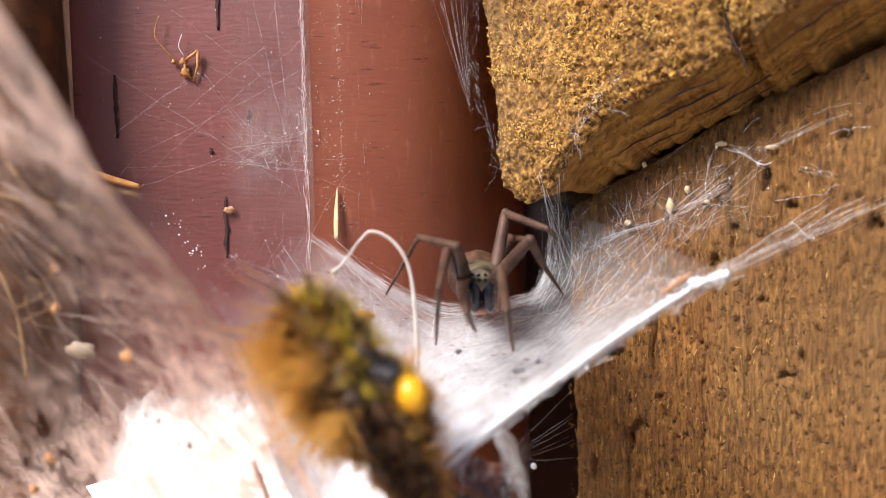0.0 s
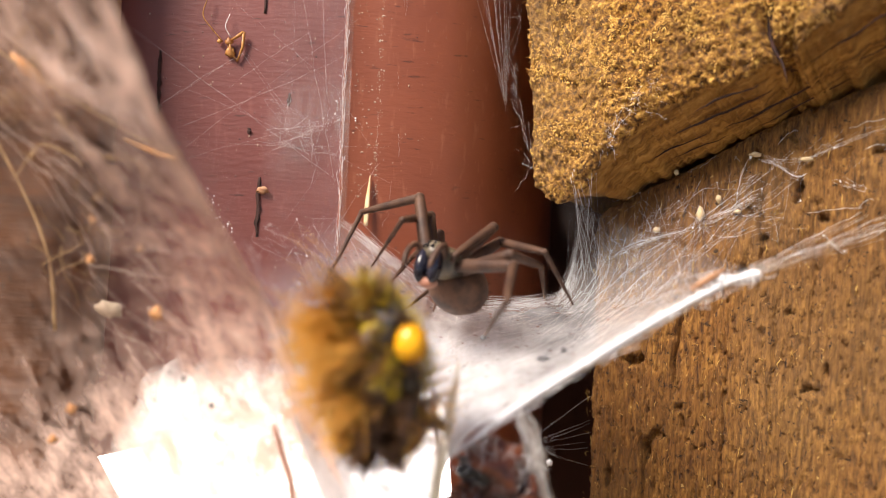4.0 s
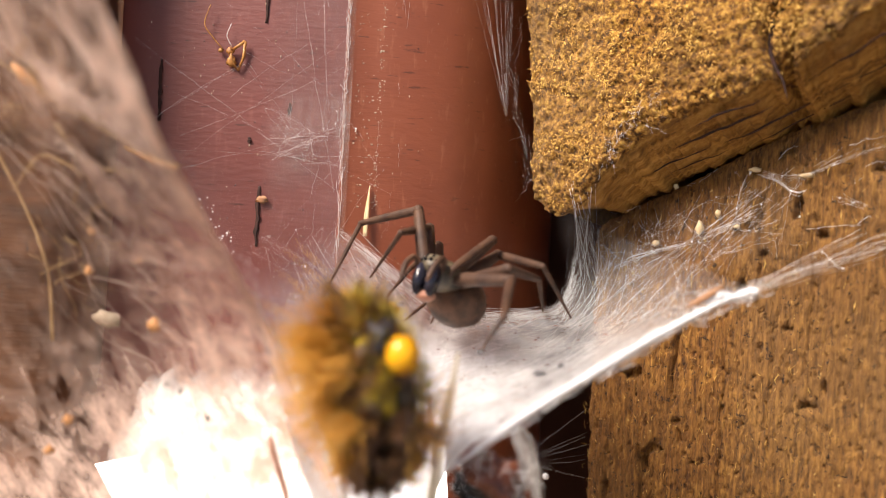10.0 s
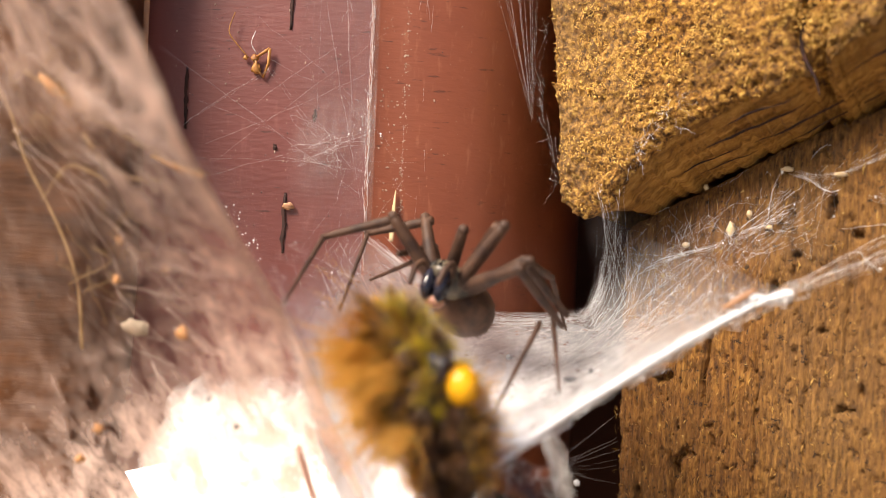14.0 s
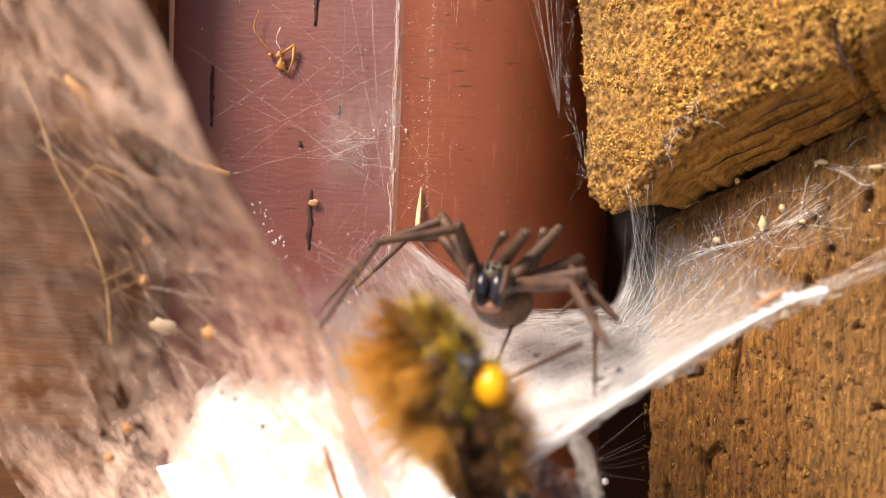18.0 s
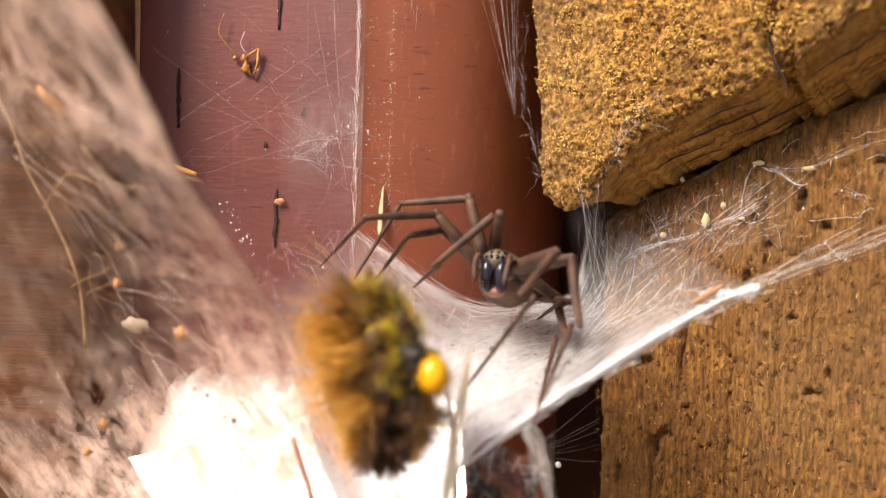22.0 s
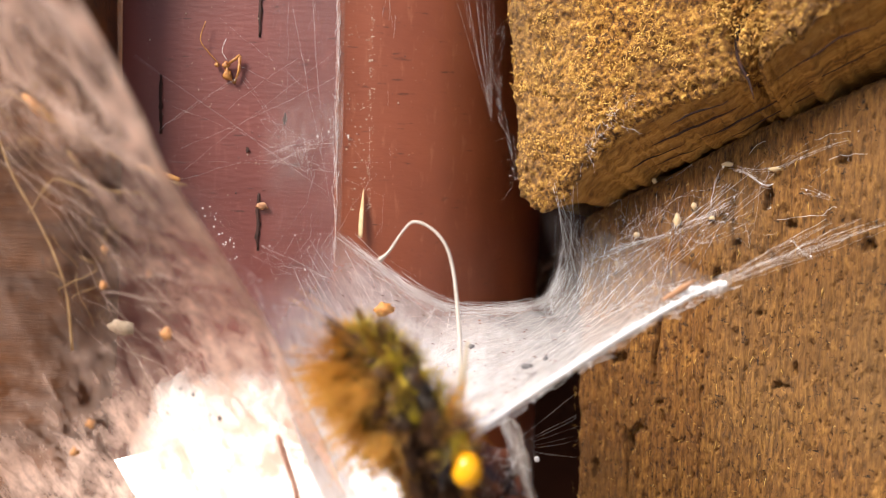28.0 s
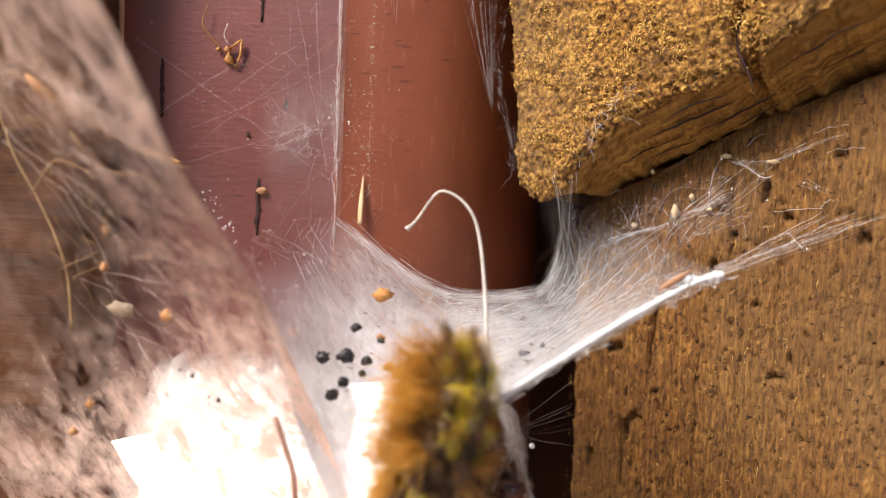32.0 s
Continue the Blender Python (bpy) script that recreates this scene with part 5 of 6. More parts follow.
def leg_bone(name, length, r0, r1, hairs, seed):
    r = random.Random(seed)
    n = 12
    rad = [(r0 + (r1 - r0) * k / (n - 1)) * (1 + 0.12 * math.sin(math.pi * k / (n - 1))) for k in range(n)]
    body = [tube([(0, 0, length * k / (n - 1)) for k in range(n)], rad, 8), ball((0, 0, length), (r1 * 1.1, r1 * 1.1, r1 * 1.1), 6, 8)]
    for _ in range(hairs):
        z, a = r.uniform(0.1, 0.97) * length, r.uniform(0, math.tau)
        rr = r0 + (r1 - r0) * z / length
        d = np.array((math.cos(a), math.sin(a), 0.9))
        p = np.array((rr * 0.8 * math.cos(a), rr * 0.8 * math.sin(a), z))
        body.append(tube([p, p + d * r.uniform(0.25, 0.6)], [0.03, 0.008], 3))
    return limb(name, join(body), LEGSKIN)


def bone_pose(a, b):
    a, b = Vector(a), Vector(b)
    m = (b - a).to_track_quat("Z", "X").to_matrix().to_4x4()
    m.translation = a
    return m


LEGS = []


def leg(i, side, *states):
    """One leg in three pieces; states: knee, ankle and tip for each stance."""
    bones = [leg_bone("femur", L1, 0.95, 0.72, 90, i), leg_bone("tibia", L2, 0.64, 0.42, 90, i + 20), leg_bone("foot", L3, 0.37, 0.13, 60, i + 40)]
    hip = Vector(((1.6, 0.6, -0.5, -1.5)[i] * MM, side * (1.9, 2.3, 2.3, 1.9)[i] * MM, -0.4 * MM))
    local = []
    for m, pts in zip(STATES, states):
        inv = m.inverted()
        p = [hip] + [inv @ Vector((MM * x, MM * y, EYE + MM * z)) for x, y, z in pts]
        q = [p[0]]
        for k, ln in enumerate((L1, L2, L3)):
            q.append(q[-1] + (p[k + 1] - q[-1]).normalized() * ln * MM)
        local.append([bone_pose(q[k], q[k + 1]) for k in range(3)])
    # drawn in, for the tunnel
    q = [hip, hip + Vector((0.2, side * 0.75, 0.6)).normalized() * L1 * MM]
    q.append(q[-1] + Vector((0.3 if i < 2 else -0.3, side * 0.2, -0.8)).normalized() * L2 * MM)
    q.append(q[-1] + Vector((0.5 if i < 2 else -0.5, -side * 0.2, -0.5)).normalized() * L3 * MM)
    local.append([bone_pose(q[k], q[k + 1]) for k in range(3)])
    LEGS.append((bones, local))


leg(0, -1, ((6.2, 110.5, 0.9), (1.2, 120.0, 2.0), (-4.6, 129.9, -7.7)),
    ((1.3, 110.2, 3.2), (-4.9, 118.9, 4.7), (-14.7, 122.4, -6.1)),
    ((-3.3, 118.8, 5.5), (-12.0, 124.8, 3.4), (-16.1, 115.7, -7.8)),
    ((-9.6, 109.6, 4.8), (-19.7, 112.1, 2.0), (-22.4, 100.6, -7.3)),
    ((-7.5, 116.0, 3.8), (-17.4, 114.3, -0.1), (-21.6, 101.5, -6.8)),
    ((1.3, 101.4, 4.6), (-7.9, 106.6, 2.5), (-15.1, 103.9, -10.4)),
    ((2.8, 116.3, 7.9), (-7.5, 119.3, 7.0), (-15.0, 120.4, -6.0)))
leg(1, -1, ((4.9, 111.1, 0.1), (3.7, 101.1, -3.6), (3.2, 113.2, -12.5)),
    ((-2.3, 121.9, 2.7), (-7.6, 112.5, 3.6), (-17.3, 121.1, -4.1)),
    ((-0.6, 124.9, -0.7), (0.3, 133.9, -6.6), (-4.4, 120.2, -10.3)),
    ((-4.7, 118.7, 4.6), (-13.9, 124.0, 2.4), (-15.6, 113.4, -8.2)),
    ((-3.8, 105.1, 3.5), (-14.2, 103.5, 1.2), (-18.8, 95.9, -11.0)),
    ((-3.8, 104.3, 2.7), (-12.9, 98.9, 0.4), (-19.5, 110.7, -6.1)),
    ((-2.1, 114.7, 5.5), (-11.5, 109.4, 4.8), (-19.5, 119.6, -2.8)))
leg(2, -1, ((6.8, 110.9, -5.4), (6.9, 100.2, -6.7), (8.7, 114.5, -11.0)),
    ((-3.3, 121.5, 2.3), (-4.7, 110.8, 1.8), (-9.3, 123.6, -4.3)),
    ((-1.7, 123.2, 3.2), (-5.4, 113.0, 2.1), (-10.2, 125.6, -4.6)),
    ((-4.2, 123.1, 0.5), (-6.1, 112.5, -1.0), (-12.1, 125.5, -5.7)),
    ((-8.2, 117.3, 3.1), (-13.9, 126.5, 1.8), (-17.2, 114.5, -6.7)),
    ((1.5, 118.3, -1.8), (-3.8, 108.9, -2.8), (-7.4, 123.0, -6.4)),
    ((-1.4, 121.3, 3.7), (-6.2, 111.7, 2.6), (-13.3, 121.0, -6.7)))
leg(3, -1, ((8.1, 132.1, -3.1), (7.1, 121.4, -3.2), (7.3, 135.6, -7.9)),
    ((2.7, 126.8, 0.9), (-0.4, 136.1, -3.8), (-2.1, 121.8, -8.1)),
    ((-0.2, 125.6, 0.6), (-4.6, 134.7, -3.2), (-7.1, 120.3, -6.9)),
    ((-0.6, 109.0, 3.2), (-1.4, 119.7, 1.8), (-2.2, 134.1, -2.1)),
    ((-0.4, 107.5, 3.2), (-1.0, 118.2, 2.3), (-3.0, 132.4, -2.3)),
    ((6.5, 116.3, 3.2), (4.7, 126.6, 0.6), (4.0, 141.3, -2.4)),
    ((5.5, 110.6, 5.7), (-2.5, 109.9, -1.5), (-7.1, 123.4, -6.0)))
leg(0, 1, ((11.9, 109.1, -2.4), (11.6, 99.1, -6.4), (13.6, 112.2, -13.4)),
    ((7.5, 106.0, 0.1), (5.4, 99.7, -8.5), (3.5, 112.1, -16.7)),
    ((7.4, 118.8, 1.8), (1.9, 110.5, -2.4), (-0.7, 122.6, -10.8)),
    ((3.1, 105.4, 4.2), (-0.4, 114.5, -0.5), (-2.0, 127.1, -8.4)),
    ((5.7, 115.9, 3.3), (4.0, 123.4, -4.3), (-0.3, 113.2, -14.4)),
    ((13.6, 99.1, -0.0), (14.1, 107.5, -6.7), (9.7, 96.5, -15.9)),
    ((13.6, 104.4, 0.8), (9.8, 95.4, -3.8), (2.6, 98.8, -16.4)))
leg(1, 1, ((16.2, 112.8, 1.4), (19.3, 122.2, -2.7), (24.1, 135.3, -8.3)),
    ((10.3, 106.0, -4.2), (11.1, 115.6, -9.0), (7.2, 103.9, -17.5)),
    ((9.2, 105.4, -3.3), (7.8, 95.4, -7.3), (6.3, 109.3, -12.6)),
    ((6.3, 103.8, -1.2), (10.7, 110.3, -8.5), (7.5, 100.0, -18.9)),
    ((8.2, 103.2, -2.9), (7.7, 93.8, -8.2), (4.4, 106.2, -16.1)),
    ((15.7, 100.8, -4.4), (18.1, 109.0, -11.0), (12.8, 96.7, -17.7)),
    ((15.9, 106.3, 0.2), (15.0, 98.8, -7.5), (9.7, 89.5, -18.1)))
leg(2, 1, ((14.2, 125.3, 5.0), (19.0, 115.9, 2.8), (22.7, 130.3, 0.6)),
    ((9.3, 124.4, 0.4), (15.5, 115.6, -0.2), (21.6, 125.9, -9.2)),
    ((8.5, 121.3, -0.2), (14.0, 112.1, -1.4), (20.0, 123.6, -9.0)),
    ((6.4, 105.1, -0.1), (11.6, 111.6, -7.1), (11.5, 99.2, -15.6)),
    ((8.8, 118.3, -0.3), (12.8, 110.8, -7.0), (12.1, 98.5, -15.6)),
    ((15.5, 101.7, -5.5), (16.6, 111.8, -9.2), (12.7, 99.0, -15.9)),
    ((16.1, 120.6, -7.4), (14.7, 110.6, -11.4), (11.3, 97.5, -17.7)))
leg(3, 1, ((15.2, 130.3, 1.1), (17.1, 119.7, 1.2), (19.9, 134.3, -0.8)),
    ((12.5, 125.1, -1.9), (15.0, 114.6, -1.6), (20.3, 126.7, -8.7)),
    ((8.9, 106.9, -1.9), (14.1, 116.3, -3.4), (16.6, 130.1, -8.7)),
    ((7.1, 106.8, -0.5), (11.8, 116.2, -2.7), (15.6, 128.1, -11.1)),
    ((8.0, 106.2, -0.2), (12.5, 115.8, -2.2), (15.8, 128.6, -9.2)),
    ((14.7, 116.1, -6.7), (18.1, 126.3, -7.8), (17.0, 112.0, -12.2)),
    ((13.8, 123.9, -6.9), (15.3, 113.2, -6.3), (15.9, 127.5, -10.9)))


# ---- caterpillar ----
SPINES = {}
SPINES[0.0] = ((-9.8, 90.0, -5.1), (-5.2, 86.0, -10.6), (-1.2, 87.0, -18.2), (1.8, 90.0, -26.7))
SPINES[0.5] = ((-7.9, 90.0, -5.7), (-3.9, 86.0, -10.0), (-0.7, 87.0, -16.7), (1.3, 90.0, -24.3))
SPINES[1.0] = ((-6.9, 90.0, -6.7), (-3.8, 86.0, -9.9), (-2.2, 87.0, -15.7), (-2.7, 90.0, -20.6))
SPINES[1.5] = ((-7.5, 90.0, -7.0), (-4.7, 86.0, -10.4), (-3.2, 87.0, -16.2), (-3.9, 90.0, -21.0))
SPINES[2.0] = ((-6.8, 90.0, -6.7), (-4.6, 86.0, -10.8), (-4.0, 87.0, -16.9), (-5.3, 90.0, -21.8))
SPINES[2.5] = ((-7.9, 90.0, -7.6), (-5.5, 86.0, -11.4), (-4.7, 87.0, -17.5), (-5.8, 90.0, -22.4))
SPINES[3.0] = ((-7.0, 90.0, -8.0), (-4.8, 86.0, -11.8), (-4.2, 87.0, -17.7), (-5.6, 90.0, -22.4))
SPINES[3.5] = ((-7.5, 90.0, -8.0), (-4.9, 86.0, -11.2), (-3.9, 87.0, -16.7), (-5.0, 90.0, -21.1))
SPINES[5.5] = ((-8.1, 90.0, -7.5), (-6.2, 86.0, -11.1), (-6.4, 87.0, -16.7), (-8.3, 90.0, -20.8))
SPINES[6.0] = ((-7.6, 90.0, -7.3), (-5.4, 86.0, -10.8), (-5.0, 87.0, -16.4), (-6.6, 90.0, -20.7))
SPINES[7.0] = ((-7.6, 90.0, -7.8), (-5.2, 86.0, -10.9), (-4.5, 87.0, -16.3), (-6.0, 90.0, -20.5))
SPINES[8.0] = ((-8.8, 90.0, -7.2), (-6.5, 86.0, -10.8), (-5.9, 87.0, -16.5), (-7.3, 90.0, -21.1))
SPINES[9.0] = ((-8.8, 90.0, -8.1), (-5.8, 86.0, -11.9), (-4.0, 87.0, -18.0), (-4.4, 90.0, -23.2))
SPINES[10.5] = ((-7.8, 90.0, -7.5), (-5.4, 86.0, -11.3), (-4.5, 87.0, -17.4), (-5.6, 90.0, -22.3))
SPINES[11.5] = ((-9.6, 90.0, -8.2), (-6.1, 86.0, -11.7), (-3.6, 87.0, -17.5), (-3.3, 90.0, -22.7))
SPINES[12.0] = ((-8.6, 90.0, -7.9), (-5.5, 86.0, -11.5), (-3.5, 87.0, -17.5), (-3.7, 90.0, -22.6))
SPINES[13.0] = ((-8.7, 90.0, -7.7), (-5.1, 86.0, -11.0), (-2.4, 87.0, -16.7), (-1.9, 90.0, -21.8))
SPINES[13.5] = ((-8.1, 90.0, -7.7), (-4.5, 86.0, -11.9), (-1.8, 87.0, -18.2), (-1.1, 90.0, -23.8))
SPINES[15.5] = ((-6.6, 90.0, -8.1), (-3.2, 86.0, -11.8), (-0.8, 87.0, -17.9), (-0.4, 90.0, -23.4))
SPINES[16.0] = ((-7.6, 90.0, -9.1), (-4.2, 86.0, -12.4), (-1.8, 87.0, -18.2), (-1.6, 90.0, -23.5))
SPINES[17.0] = ((-8.3, 90.0, -8.8), (-4.0, 86.0, -12.3), (-0.3, 87.0, -18.2), (1.2, 90.0, -23.7))
SPINES[18.0] = ((-7.4, 90.0, -8.1), (-3.6, 86.0, -11.5), (-0.8, 87.0, -17.4), (-0.0, 90.0, -22.7))
SPINES[18.4] = ((-8.6, 90.0, -8.2), (-4.6, 86.0, -11.8), (-1.4, 87.0, -17.9), (-0.3, 90.0, -23.4))
SPINES[19.0] = ((-7.9, 90.0, -7.6), (-4.5, 86.0, -11.8), (-2.1, 87.0, -18.3), (-1.7, 90.0, -24.0))
SPINES[19.5] = ((-6.7, 90.0, -8.1), (-4.2, 86.0, -11.5), (-3.1, 87.0, -17.4), (-4.0, 90.0, -22.2))
SPINES[20.0] = ((-7.6, 90.0, -8.2), (-4.8, 86.0, -11.8), (-3.5, 87.0, -17.8), (-4.1, 90.0, -22.9))
SPINES[20.5] = ((-6.0, 90.0, -7.9), (-3.7, 86.0, -11.7), (-2.9, 87.0, -17.8), (-3.9, 90.0, -22.8))
SPINES[21.0] = ((-7.6, 90.0, -7.4), (-5.6, 86.0, -11.3), (-5.3, 87.0, -17.5), (-6.8, 90.0, -22.4))
SPINES[22.0] = ((-8.6, 90.0, -5.4), (-6.0, 86.0, -9.2), (-5.2, 87.0, -15.5), (-6.5, 90.0, -20.6))
SPINES[23.0] = ((-8.1, 90.0, -6.3), (-5.8, 86.0, -10.7), (-5.4, 87.0, -17.6), (-7.1, 90.0, -23.0))
SPINES[24.0] = ((-6.5, 90.0, -7.7), (-4.4, 86.0, -11.8), (-4.3, 87.0, -18.5), (-6.2, 90.0, -23.6))
SPINES[25.0] = ((-5.1, 90.0, -7.6), (-2.4, 86.0, -11.3), (-1.2, 87.0, -17.7), (-2.2, 90.0, -23.0))
SPINES[25.5] = ((-6.9, 90.0, -8.5), (-3.9, 86.0, -11.8), (-2.4, 87.0, -18.1), (-3.4, 90.0, -23.2))
SPINES[27.5] = ((-5.4, 90.0, -9.6), (-2.1, 86.0, -13.8), (-0.1, 87.0, -20.8), (0.2, 90.0, -28.7))
SPINES[28.0] = ((-7.1, 90.0, -10.2), (-2.7, 86.0, -14.2), (0.6, 87.0, -21.2), (2.5, 90.0, -29.3))
SPINES[29.0] = ((-5.8, 90.0, -10.0), (-1.6, 86.0, -14.0), (1.5, 87.0, -20.9), (3.2, 90.0, -28.9))
SPINES[30.0] = ((-5.1, 90.0, -8.6), (-0.8, 86.0, -13.4), (2.5, 87.0, -20.9), (4.3, 90.0, -29.5))
SPINES[30.3] = ((-7.5, 90.0, -10.1), (-2.7, 86.0, -14.3), (1.0, 87.0, -21.3), (3.3, 90.0, -29.5))
SPINES[31.0] = ((-8.8, 90.0, -9.6), (-3.7, 86.0, -14.1), (0.3, 87.0, -21.4), (2.8, 90.0, -30.0))
SPINES[31.6] = ((-6.2, 90.0, -10.4), (-1.8, 86.0, -14.8), (1.5, 87.0, -22.0), (3.4, 90.0, -30.4))
SPINES[31.8] = ((-2.2, 90.0, -10.0), (0.5, 86.0, -14.8), (1.9, 87.0, -22.3), (1.7, 90.0, -30.5))
SPINES[32.0] = ((4.9, 90.0, -13.7), (4.4, 86.0, -18.1), (2.1, 87.0, -24.4), (-1.7, 90.0, -30.8))

caterpillar = new("caterpillar")
caterpillar.empty_display_size = 0.005
tagged(caterpillar, "hairy golden caterpillar with yellow and black back hanging", "caterpillar")
SEGS, STEP = 11, 2.3


def cat_part(name, vf, mat, parent, label=""):
    ob = new(name, mesh_of(name, np.array(vf[0]) * MM, vf[1], mat))
    ob.parent = parent
    if label:
        tagged(ob, label)
    return ob


def tufts(seed, r0, angles, each, spread, length, thick):
    """Clumps of hair that fan out from warts at these angles."""
    r = random.Random(seed)
    out = []
    for a0 in angles:
        a0 += r.gauss(0, 10)
        z0, tilt, ln0 = r.uniform(-0.9, 0.9), r.gauss(0, 0.22), length * r.uniform(0.75, 1.15)
        for _ in range(each):
            a = radians(a0 + r.gauss(0, spread))
            d = np.array((math.cos(a), math.sin(a), tilt + r.gauss(0, 0.3)))
            ln = ln0 * r.uniform(0.6, 1.1)
            b = radians(a0)
            p = np.array((math.cos(b) * r0 * 0.9, math.sin(b) * r0 * 0.9, z0)) + np.array([r.gauss(0, 0.45) for _ in range(3)])
            bend = np.array((r.gauss(0, 0.1), r.gauss(0, 0.1), r.gauss(0, 0.15)))
            out.append(tube([p, p + d * ln * 0.55, p + (d + bend) * ln], [thick, thick * 0.8, thick * 0.2], 3))
    return join(out)


SEGMENTS = []
for k in range(SEGS):
    r0 = 3.4 * (0.6 + 0.4 * math.sin(math.pi * min(1, (k + 1.2) / 5.5) / 2)) * (1 if k < 7 else 1 - 0.17 * (k - 6))
    high = k < 5
    seg = cat_part("segment", ball((0, 0, 0), (r0, r0 * 0.95, 2.6), 11, 18, 0.25, k), BODYYELLOW if high else BODYBROWN, caterpillar)
    cat_part("stripe", ball((r0 * 0.62, -r0 * 0.66, 0), (r0 * 0.34, r0 * 0.36, 2.3), 9, 12, 0.5, k), BODYBLACK, seg, "black back stripe")
    if k in (5, 7, 8):
        cat_part("wart", ball((r0 * 0.72, -r0 * 0.62, 0.3), (r0 * 0.28, r0 * 0.3, 0.9), 9, 12, 0.9, k), BODYYELLOW, seg, "dull yellow wart")
    cat_part("spot", ball((-r0 * 0.40, -r0 * 0.70, -0.3), (r0 * 0.5, r0 * 0.4, 1.5), 9, 12, 0.8, k + 9), BODYBROWN, seg, "brown spot")
    cat_part("golden_hair", tufts(k + 1, r0, (135, 155, 172, 190, 208), 55 if high else 38, 13, 7.0 if high else 5.0 if k < 7 else 3.0, 0.085), HAIRGOLD, seg, "golden hair")
    cat_part("tan_hair", tufts(k + 81, r0, (205, 222, 238, 254), 20 if high else 8, 16, 3.2 if k < 7 else 2.4, 0.07), HAIRTAN, seg, "tan hair")
    cat_part("short_hair", tufts(k + 31, r0, (0, 30, 70, 318, 340), 22 if high else 34, 18, 2.0 if high else 3.6 if k < 8 else 2.6, 0.06), HAIRGOLD if not high else HAIROLIVE, seg)
    cat_part("dark_hair", tufts(k + 61, r0, (240, 262, 282, 300, 318) if not high else (215, 235, 288, 305), 52 if not high else 24, 12, 2.8, 0.09), HAIRDARK, seg, "dark brown hair")
    if k < 4:
        cat_part("olive_hair", tufts(k + 121, r0, (252, 268, 282), 22, 14, 2.4, 0.07), HAIROLIVE, seg, "olive hair")
    SEGMENTS.append(seg)


def crown(n, seed, length, thick):
    r = random.Random(seed)
    out = []
    for _ in range(n):
        a, t = r.uniform(0, math.tau), abs(r.gauss(0, 0.7))
        d = np.array((math.sin(t) * math.cos(a), math.sin(t) * math.sin(a), math.cos(t)))
        p = d * 1.5
        out.append(tube([p, p + d * length * 0.6, p + d * length * r.uniform(0.7, 1.1)], [thick, thick * 0.8, thick * 0.2], 3))
    return join(out)




def pencil(start, way, n, seed, length, thick):
    """A tight bundle of stiff hairs."""
    r, d = random.Random(seed), np.array(Vector(way).normalized())
    out = []
    for _ in range(n):
        p = np.array(start) + np.array([r.gauss(0, 0.22) for _ in range(3)])
        e = d + np.array([r.gauss(0, 0.09) for _ in range(3)])
        out.append(tube([p, p + e * length * 0.6, p + e * length * r.uniform(0.75, 1.1)], [thick, thick * 0.8, thick * 0.2], 3))
    return join(out)


cat_part("tail_tuft", pencil((-1.4, -1.6, 0.8), (-0.35, -0.25, 1.0), 60, 99, 4.6, 0.08), HAIRDARK, SEGMENTS[0], "dark hair tuft")
cat_part("back_tuft", pencil((0.4, -1.8, 1.2), (0.25, -0.35, 1.0), 40, 96, 3.4, 0.08), HAIRDARK, SEGMENTS[0], "dark hair tuft")
cat_part("side_tuft", pencil((2.0, -1.6, 0.2), (1.0, -0.35, 0.05), 44, 95, 4.6, 0.08), HAIRDARK, SEGMENTS[5], "dark hair tuft")
cat_part("tail_hair", crown(150, 98, 4.2, 0.085), HAIRGOLD, SEGMENTS[0], "golden hair")
cat_part("tail_down", crown(170, 97, 3.4, 0.085), HAIROLIVE, SEGMENTS[0], "olive hair")
bead = cat_part("orange_bead", ball((0, 0, 0), (1.75, 1.6, 2.0), 12, 16, 0.04, 1), BEADSKIN, caterpillar, "glossy orange bead")
cat_part("collar", ball((-2.3, 0.5, 0.8), (1.25, 1.3, 2.3), 12, 14, 1.1, 4), COLLAR, bead, "blue-black collar")
NECK = [cat_part("neck", ball((0, 0, 0), (2.3 - 0.25 * k, 2.0, 2.3), 10, 14, 0.35, k + 3), BODYYELLOW if k else BODYBROWN, caterpillar, "olive and brown neck") for k in range(2)]
for k, ob in enumerate(NECK):
    cat_part("neck_hair", tufts(k + 151, 2.0, (40, 90, 140, 230, 270, 310), 16, 20, 1.6, 0.06), HAIROLIVE if k else HAIRDARK, ob)
BEAD = [(0.0, 0.5, 82.5, -12.5), (0.5, -0.4, 82.5, -11.7), (1.0, -0.6, 82.5, -10.8), (1.5, 1.0, 82.5, -10.7), (2.0, 0.7, 82.5, -11.5), (2.5, -0.1, 82.5, -11.9), (3.0, -1.6, 82.5, -10.5), (3.5, -2.4, 82.5, -10.6), (5.5, -1.9, 82.5, -11.9), (6.0, -1.7, 82.5, -11.4), (7.0, 0.3, 82.5, -11.4), (8.0, -3.5, 82.5, -10.0), (9.0, -2.9, 82.5, -10.9), (10.5, -3.2, 82.5, -10.3), (11.5, -0.2, 82.5, -11.4), (12.0, -2.2, 82.5, -11.1), (13.0, -1.8, 82.5, -10.9), (13.5, -0.3, 82.5, -12.8), (15.5, -0.4, 82.5, -12.0), (16.0, 1.3, 82.5, -13.0), (17.0, 1.7, 82.5, -13.1)]
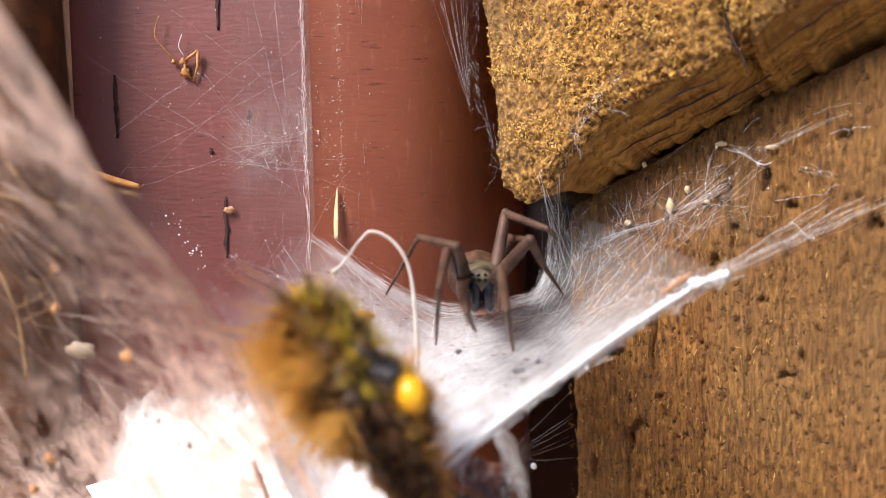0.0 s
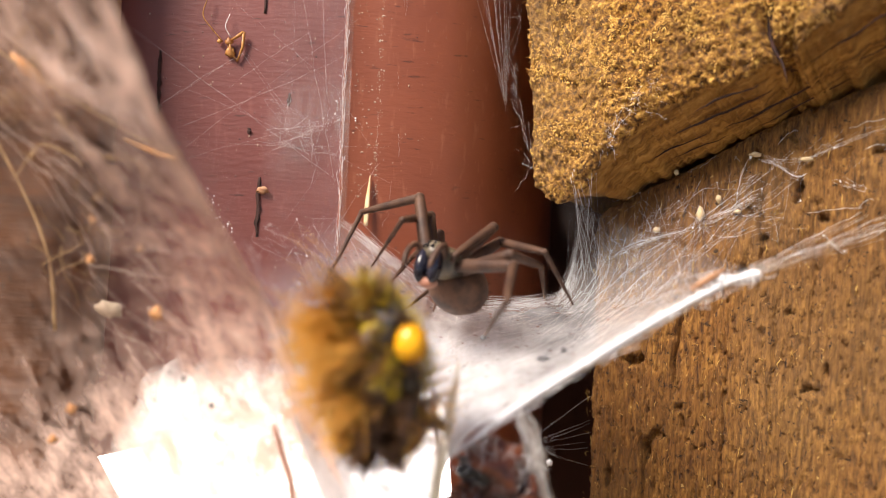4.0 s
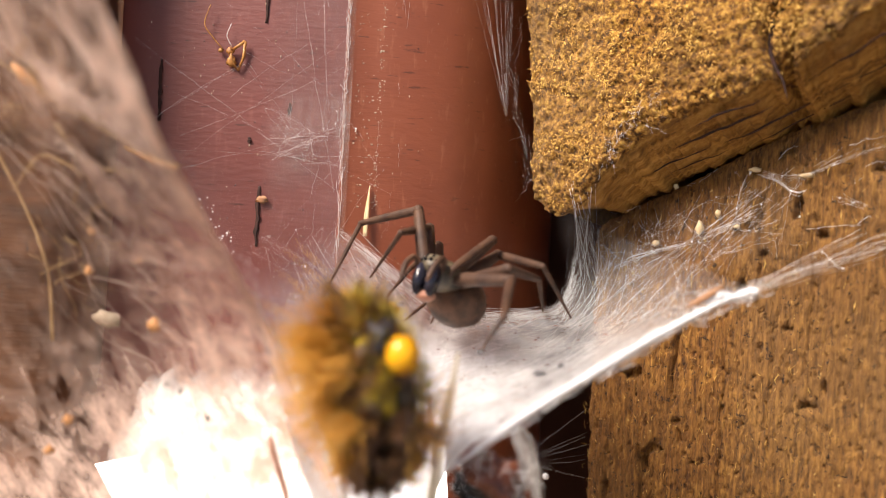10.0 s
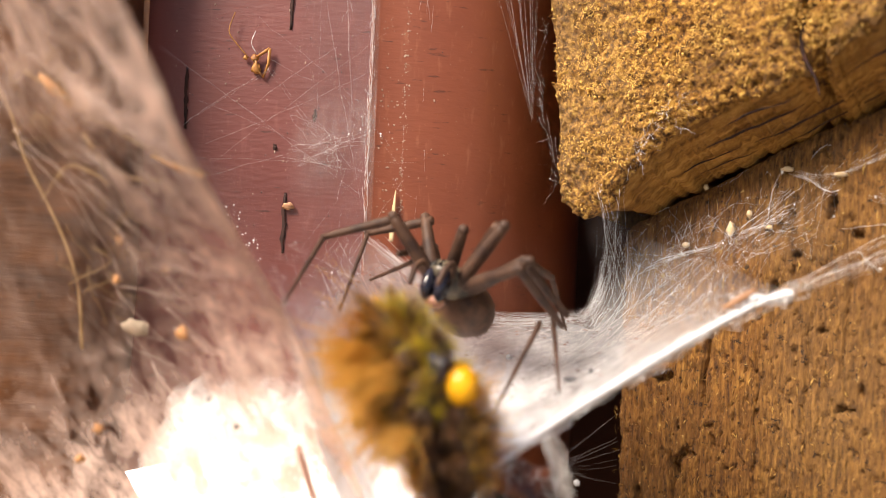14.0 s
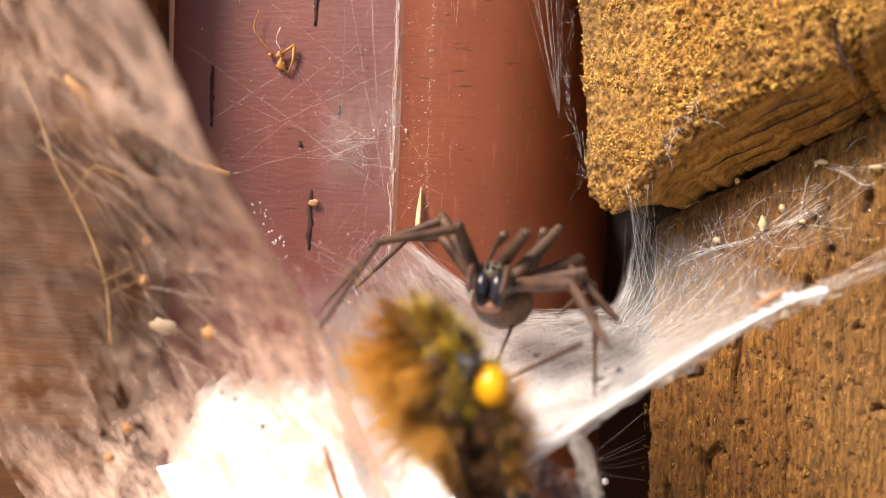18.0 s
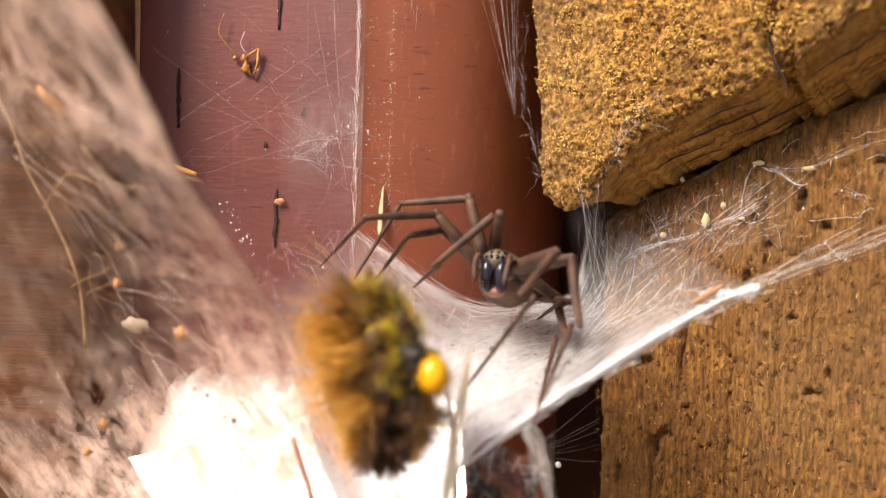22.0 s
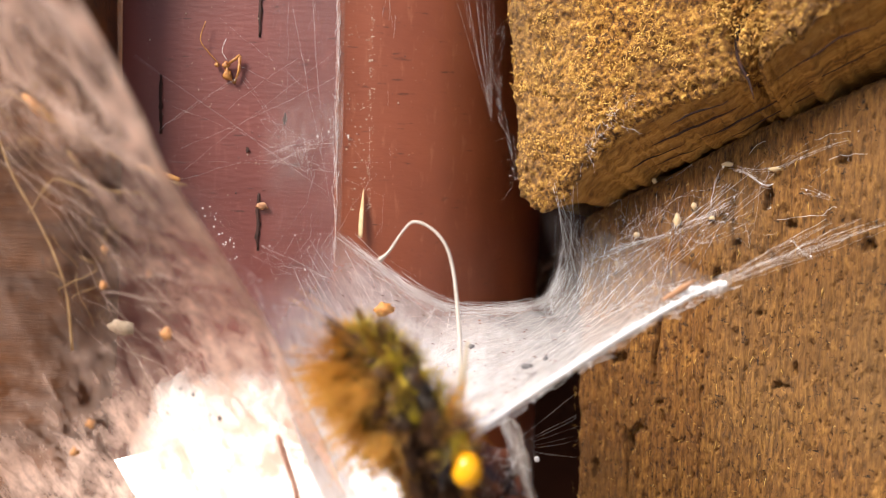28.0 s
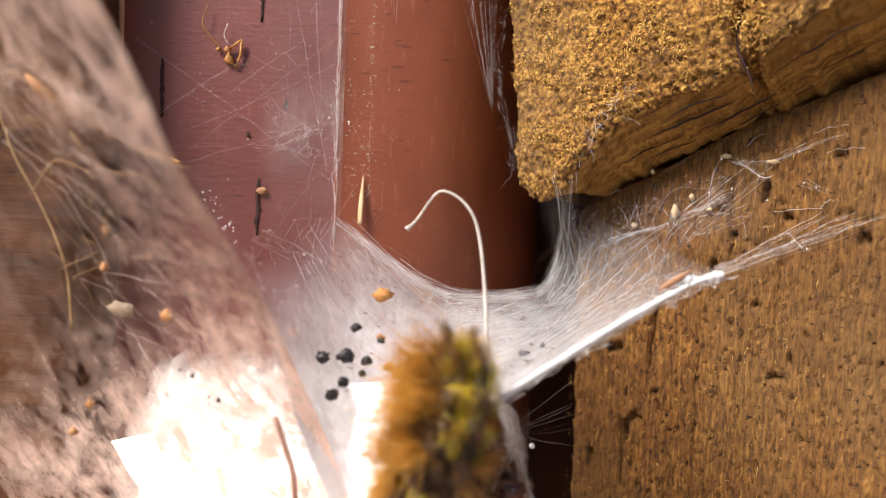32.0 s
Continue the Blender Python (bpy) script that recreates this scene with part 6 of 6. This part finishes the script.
BEAD += [(18.0, 0.5, 82.5, -12.5), (18.4, 2.7, 82.5, -16.8), (19.0, 2.3, 82.5, -15.7), (19.5, 1.3, 82.5, -12.1), (20.0, 3.7, 82.5, -15.0), (20.5, 1.8, 82.5, -14.3), (21.0, -0.3, 82.5, -12.7), (22.0, -1.1, 82.5, -11.7), (23.0, -1.0, 82.5, -12.8), (24.0, 0.8, 82.5, -12.8), (25.0, 3.4, 82.5, -13.5), (25.5, 2.2, 82.5, -12.9), (27.5, 3.3, 82.5, -18.4), (28.0, 4.9, 82.5, -22.5), (29.0, 6.2, 82.5, -22.5), (30.0, 6.9, 82.5, -22.1), (30.3, 5.0, 82.5, -26.6), (31.0, 5.8, 82.5, -26.2), (31.6, 3.5, 82.5, -28.4), (31.8, 2.9, 82.5, -29.8), (32.0, -0.8, 82.5, -31.9)]


def spine_poses(t):
    ctrl, curl = SPINES[t], 0.9 < t < 26
    line = curve_points(ctrl, 60)
    ahead = (line[-1] - line[-2]) / np.linalg.norm(line[-1] - line[-2])
    if curl:
        line = line + [line[-1] + ahead * 1.2 + np.array((-0.8, 1.2, 0)), line[-1] + np.array((-2.6, 4.5, 0.6)), line[-1] + np.array((-4, 12, 6))]
    else:
        line = line + [line[-1] + ahead * 20]
    acc = [0.0]
    for a, b in zip(line, line[1:]):
        acc.append(acc[-1] + float(np.linalg.norm(b - a)))
    out = []
    for k in range(SEGS):
        d = k * STEP + 1.0
        p = np.array([np.interp(d, acc, [q[c] for q in line]) for c in range(3)])
        e = np.array([np.interp(d + 0.8, acc, [q[c] for q in line]) for c in range(3)])
        z = Vector(p - e).normalized()
        x = (Vector((1, 0, 0)) - z * z.x).normalized()
        y = z.cross(x)
        m = Matrix((x, y, z)).transposed().to_4x4()
        m.translation = Vector((MM * p[0], MM * p[1], EYE + MM * p[2]))
        out.append(m)
    return out


def motions():
    rows = [(t, STATES[k]) for t, k in TIMES] + [(27.7, HOLE), (32.0, HOLE)]
    walk(spider, rows)
    for bones, local in LEGS:
        for j, bone in enumerate(bones):
            walk(bone, [(t, local[k][j]) for t, k in TIMES] + [(27.7, local[7][j]), (32.0, local[7][j])])
    times = sorted(SPINES)
    homes = {t: Matrix.Translation(spine_poses(t)[0].translation) for t in times}
    walk(caterpillar, [(t, homes[t]) for t in times])
    for k, seg in enumerate(SEGMENTS):
        walk(seg, [(t, homes[t].inverted() @ spine_poses(t)[k]) for t in times])
    walk(bead, [(t, homes[t].inverted() @ pose(MM * x, MM * y, EYE + MM * z)) for t, x, y, z in BEAD])
    for k, ob in enumerate(NECK):
        rows = []
        for t, x, y, z in BEAD:
            c = spine_poses(t)[3].translation / MM - Vector((0, 0, EYE / MM))
            f = (0.45, 0.75)[k]
            p = c * (1 - f) + Vector((x, y + 1.2, z)) * f
            rows.append((t, homes[t].inverted() @ pose(MM * p.x, MM * p.y, EYE + MM * p.z)))
        walk(ob, rows)
    at = lambda x, y, z, a: pose(MM * x, MM * y, EYE + MM * z, 0, a, 0)
    low = lambda t, x, z=-17.0: (t, at(x, 104, z, 0))
    up = lambda t, x, z: (t, at(x, 108, z, 0))
    walk(stalk, [(0.0, at(-2.9, 108, -1.3, 4)), (0.35, at(-2.9, 108, -1.3, 4)), low(0.9, -3.5), low(9.0, -3.7), low(12.0, -2.6), low(17.0, 0.5, -24), low(20.0, 0.0, -22), low(22.5, -3.2), low(27.3, -3.0),
                 up(27.7, 0, 0), up(28.5, -0.3, 0), up(29.0, 0, -0.1), up(29.5, -0.5, -1.7), up(30.0, -2.3, -3.0), up(30.5, 0, 0), up(31.0, 0.3, 2.1), up(31.5, -0.5, 2.2), up(32.0, 3.7, 2.5)])
    prop = lambda t, x, z: (t, at(x, 90.5, z, 0))
    walk(stem, [prop(0.0, -0.3, -5), prop(8.0, -0.2, -4), prop(10.0, -0.1, -2), prop(12.0, 0, 0), prop(13.4, 0.2, -2), prop(16.0, 0.5, -12), prop(20.5, 0.3, -11), prop(22.4, 0, 0), prop(25.4, 0, 0), prop(27.6, 2.2, -0.5), prop(32.0, 2.3, -0.5)])


motions()
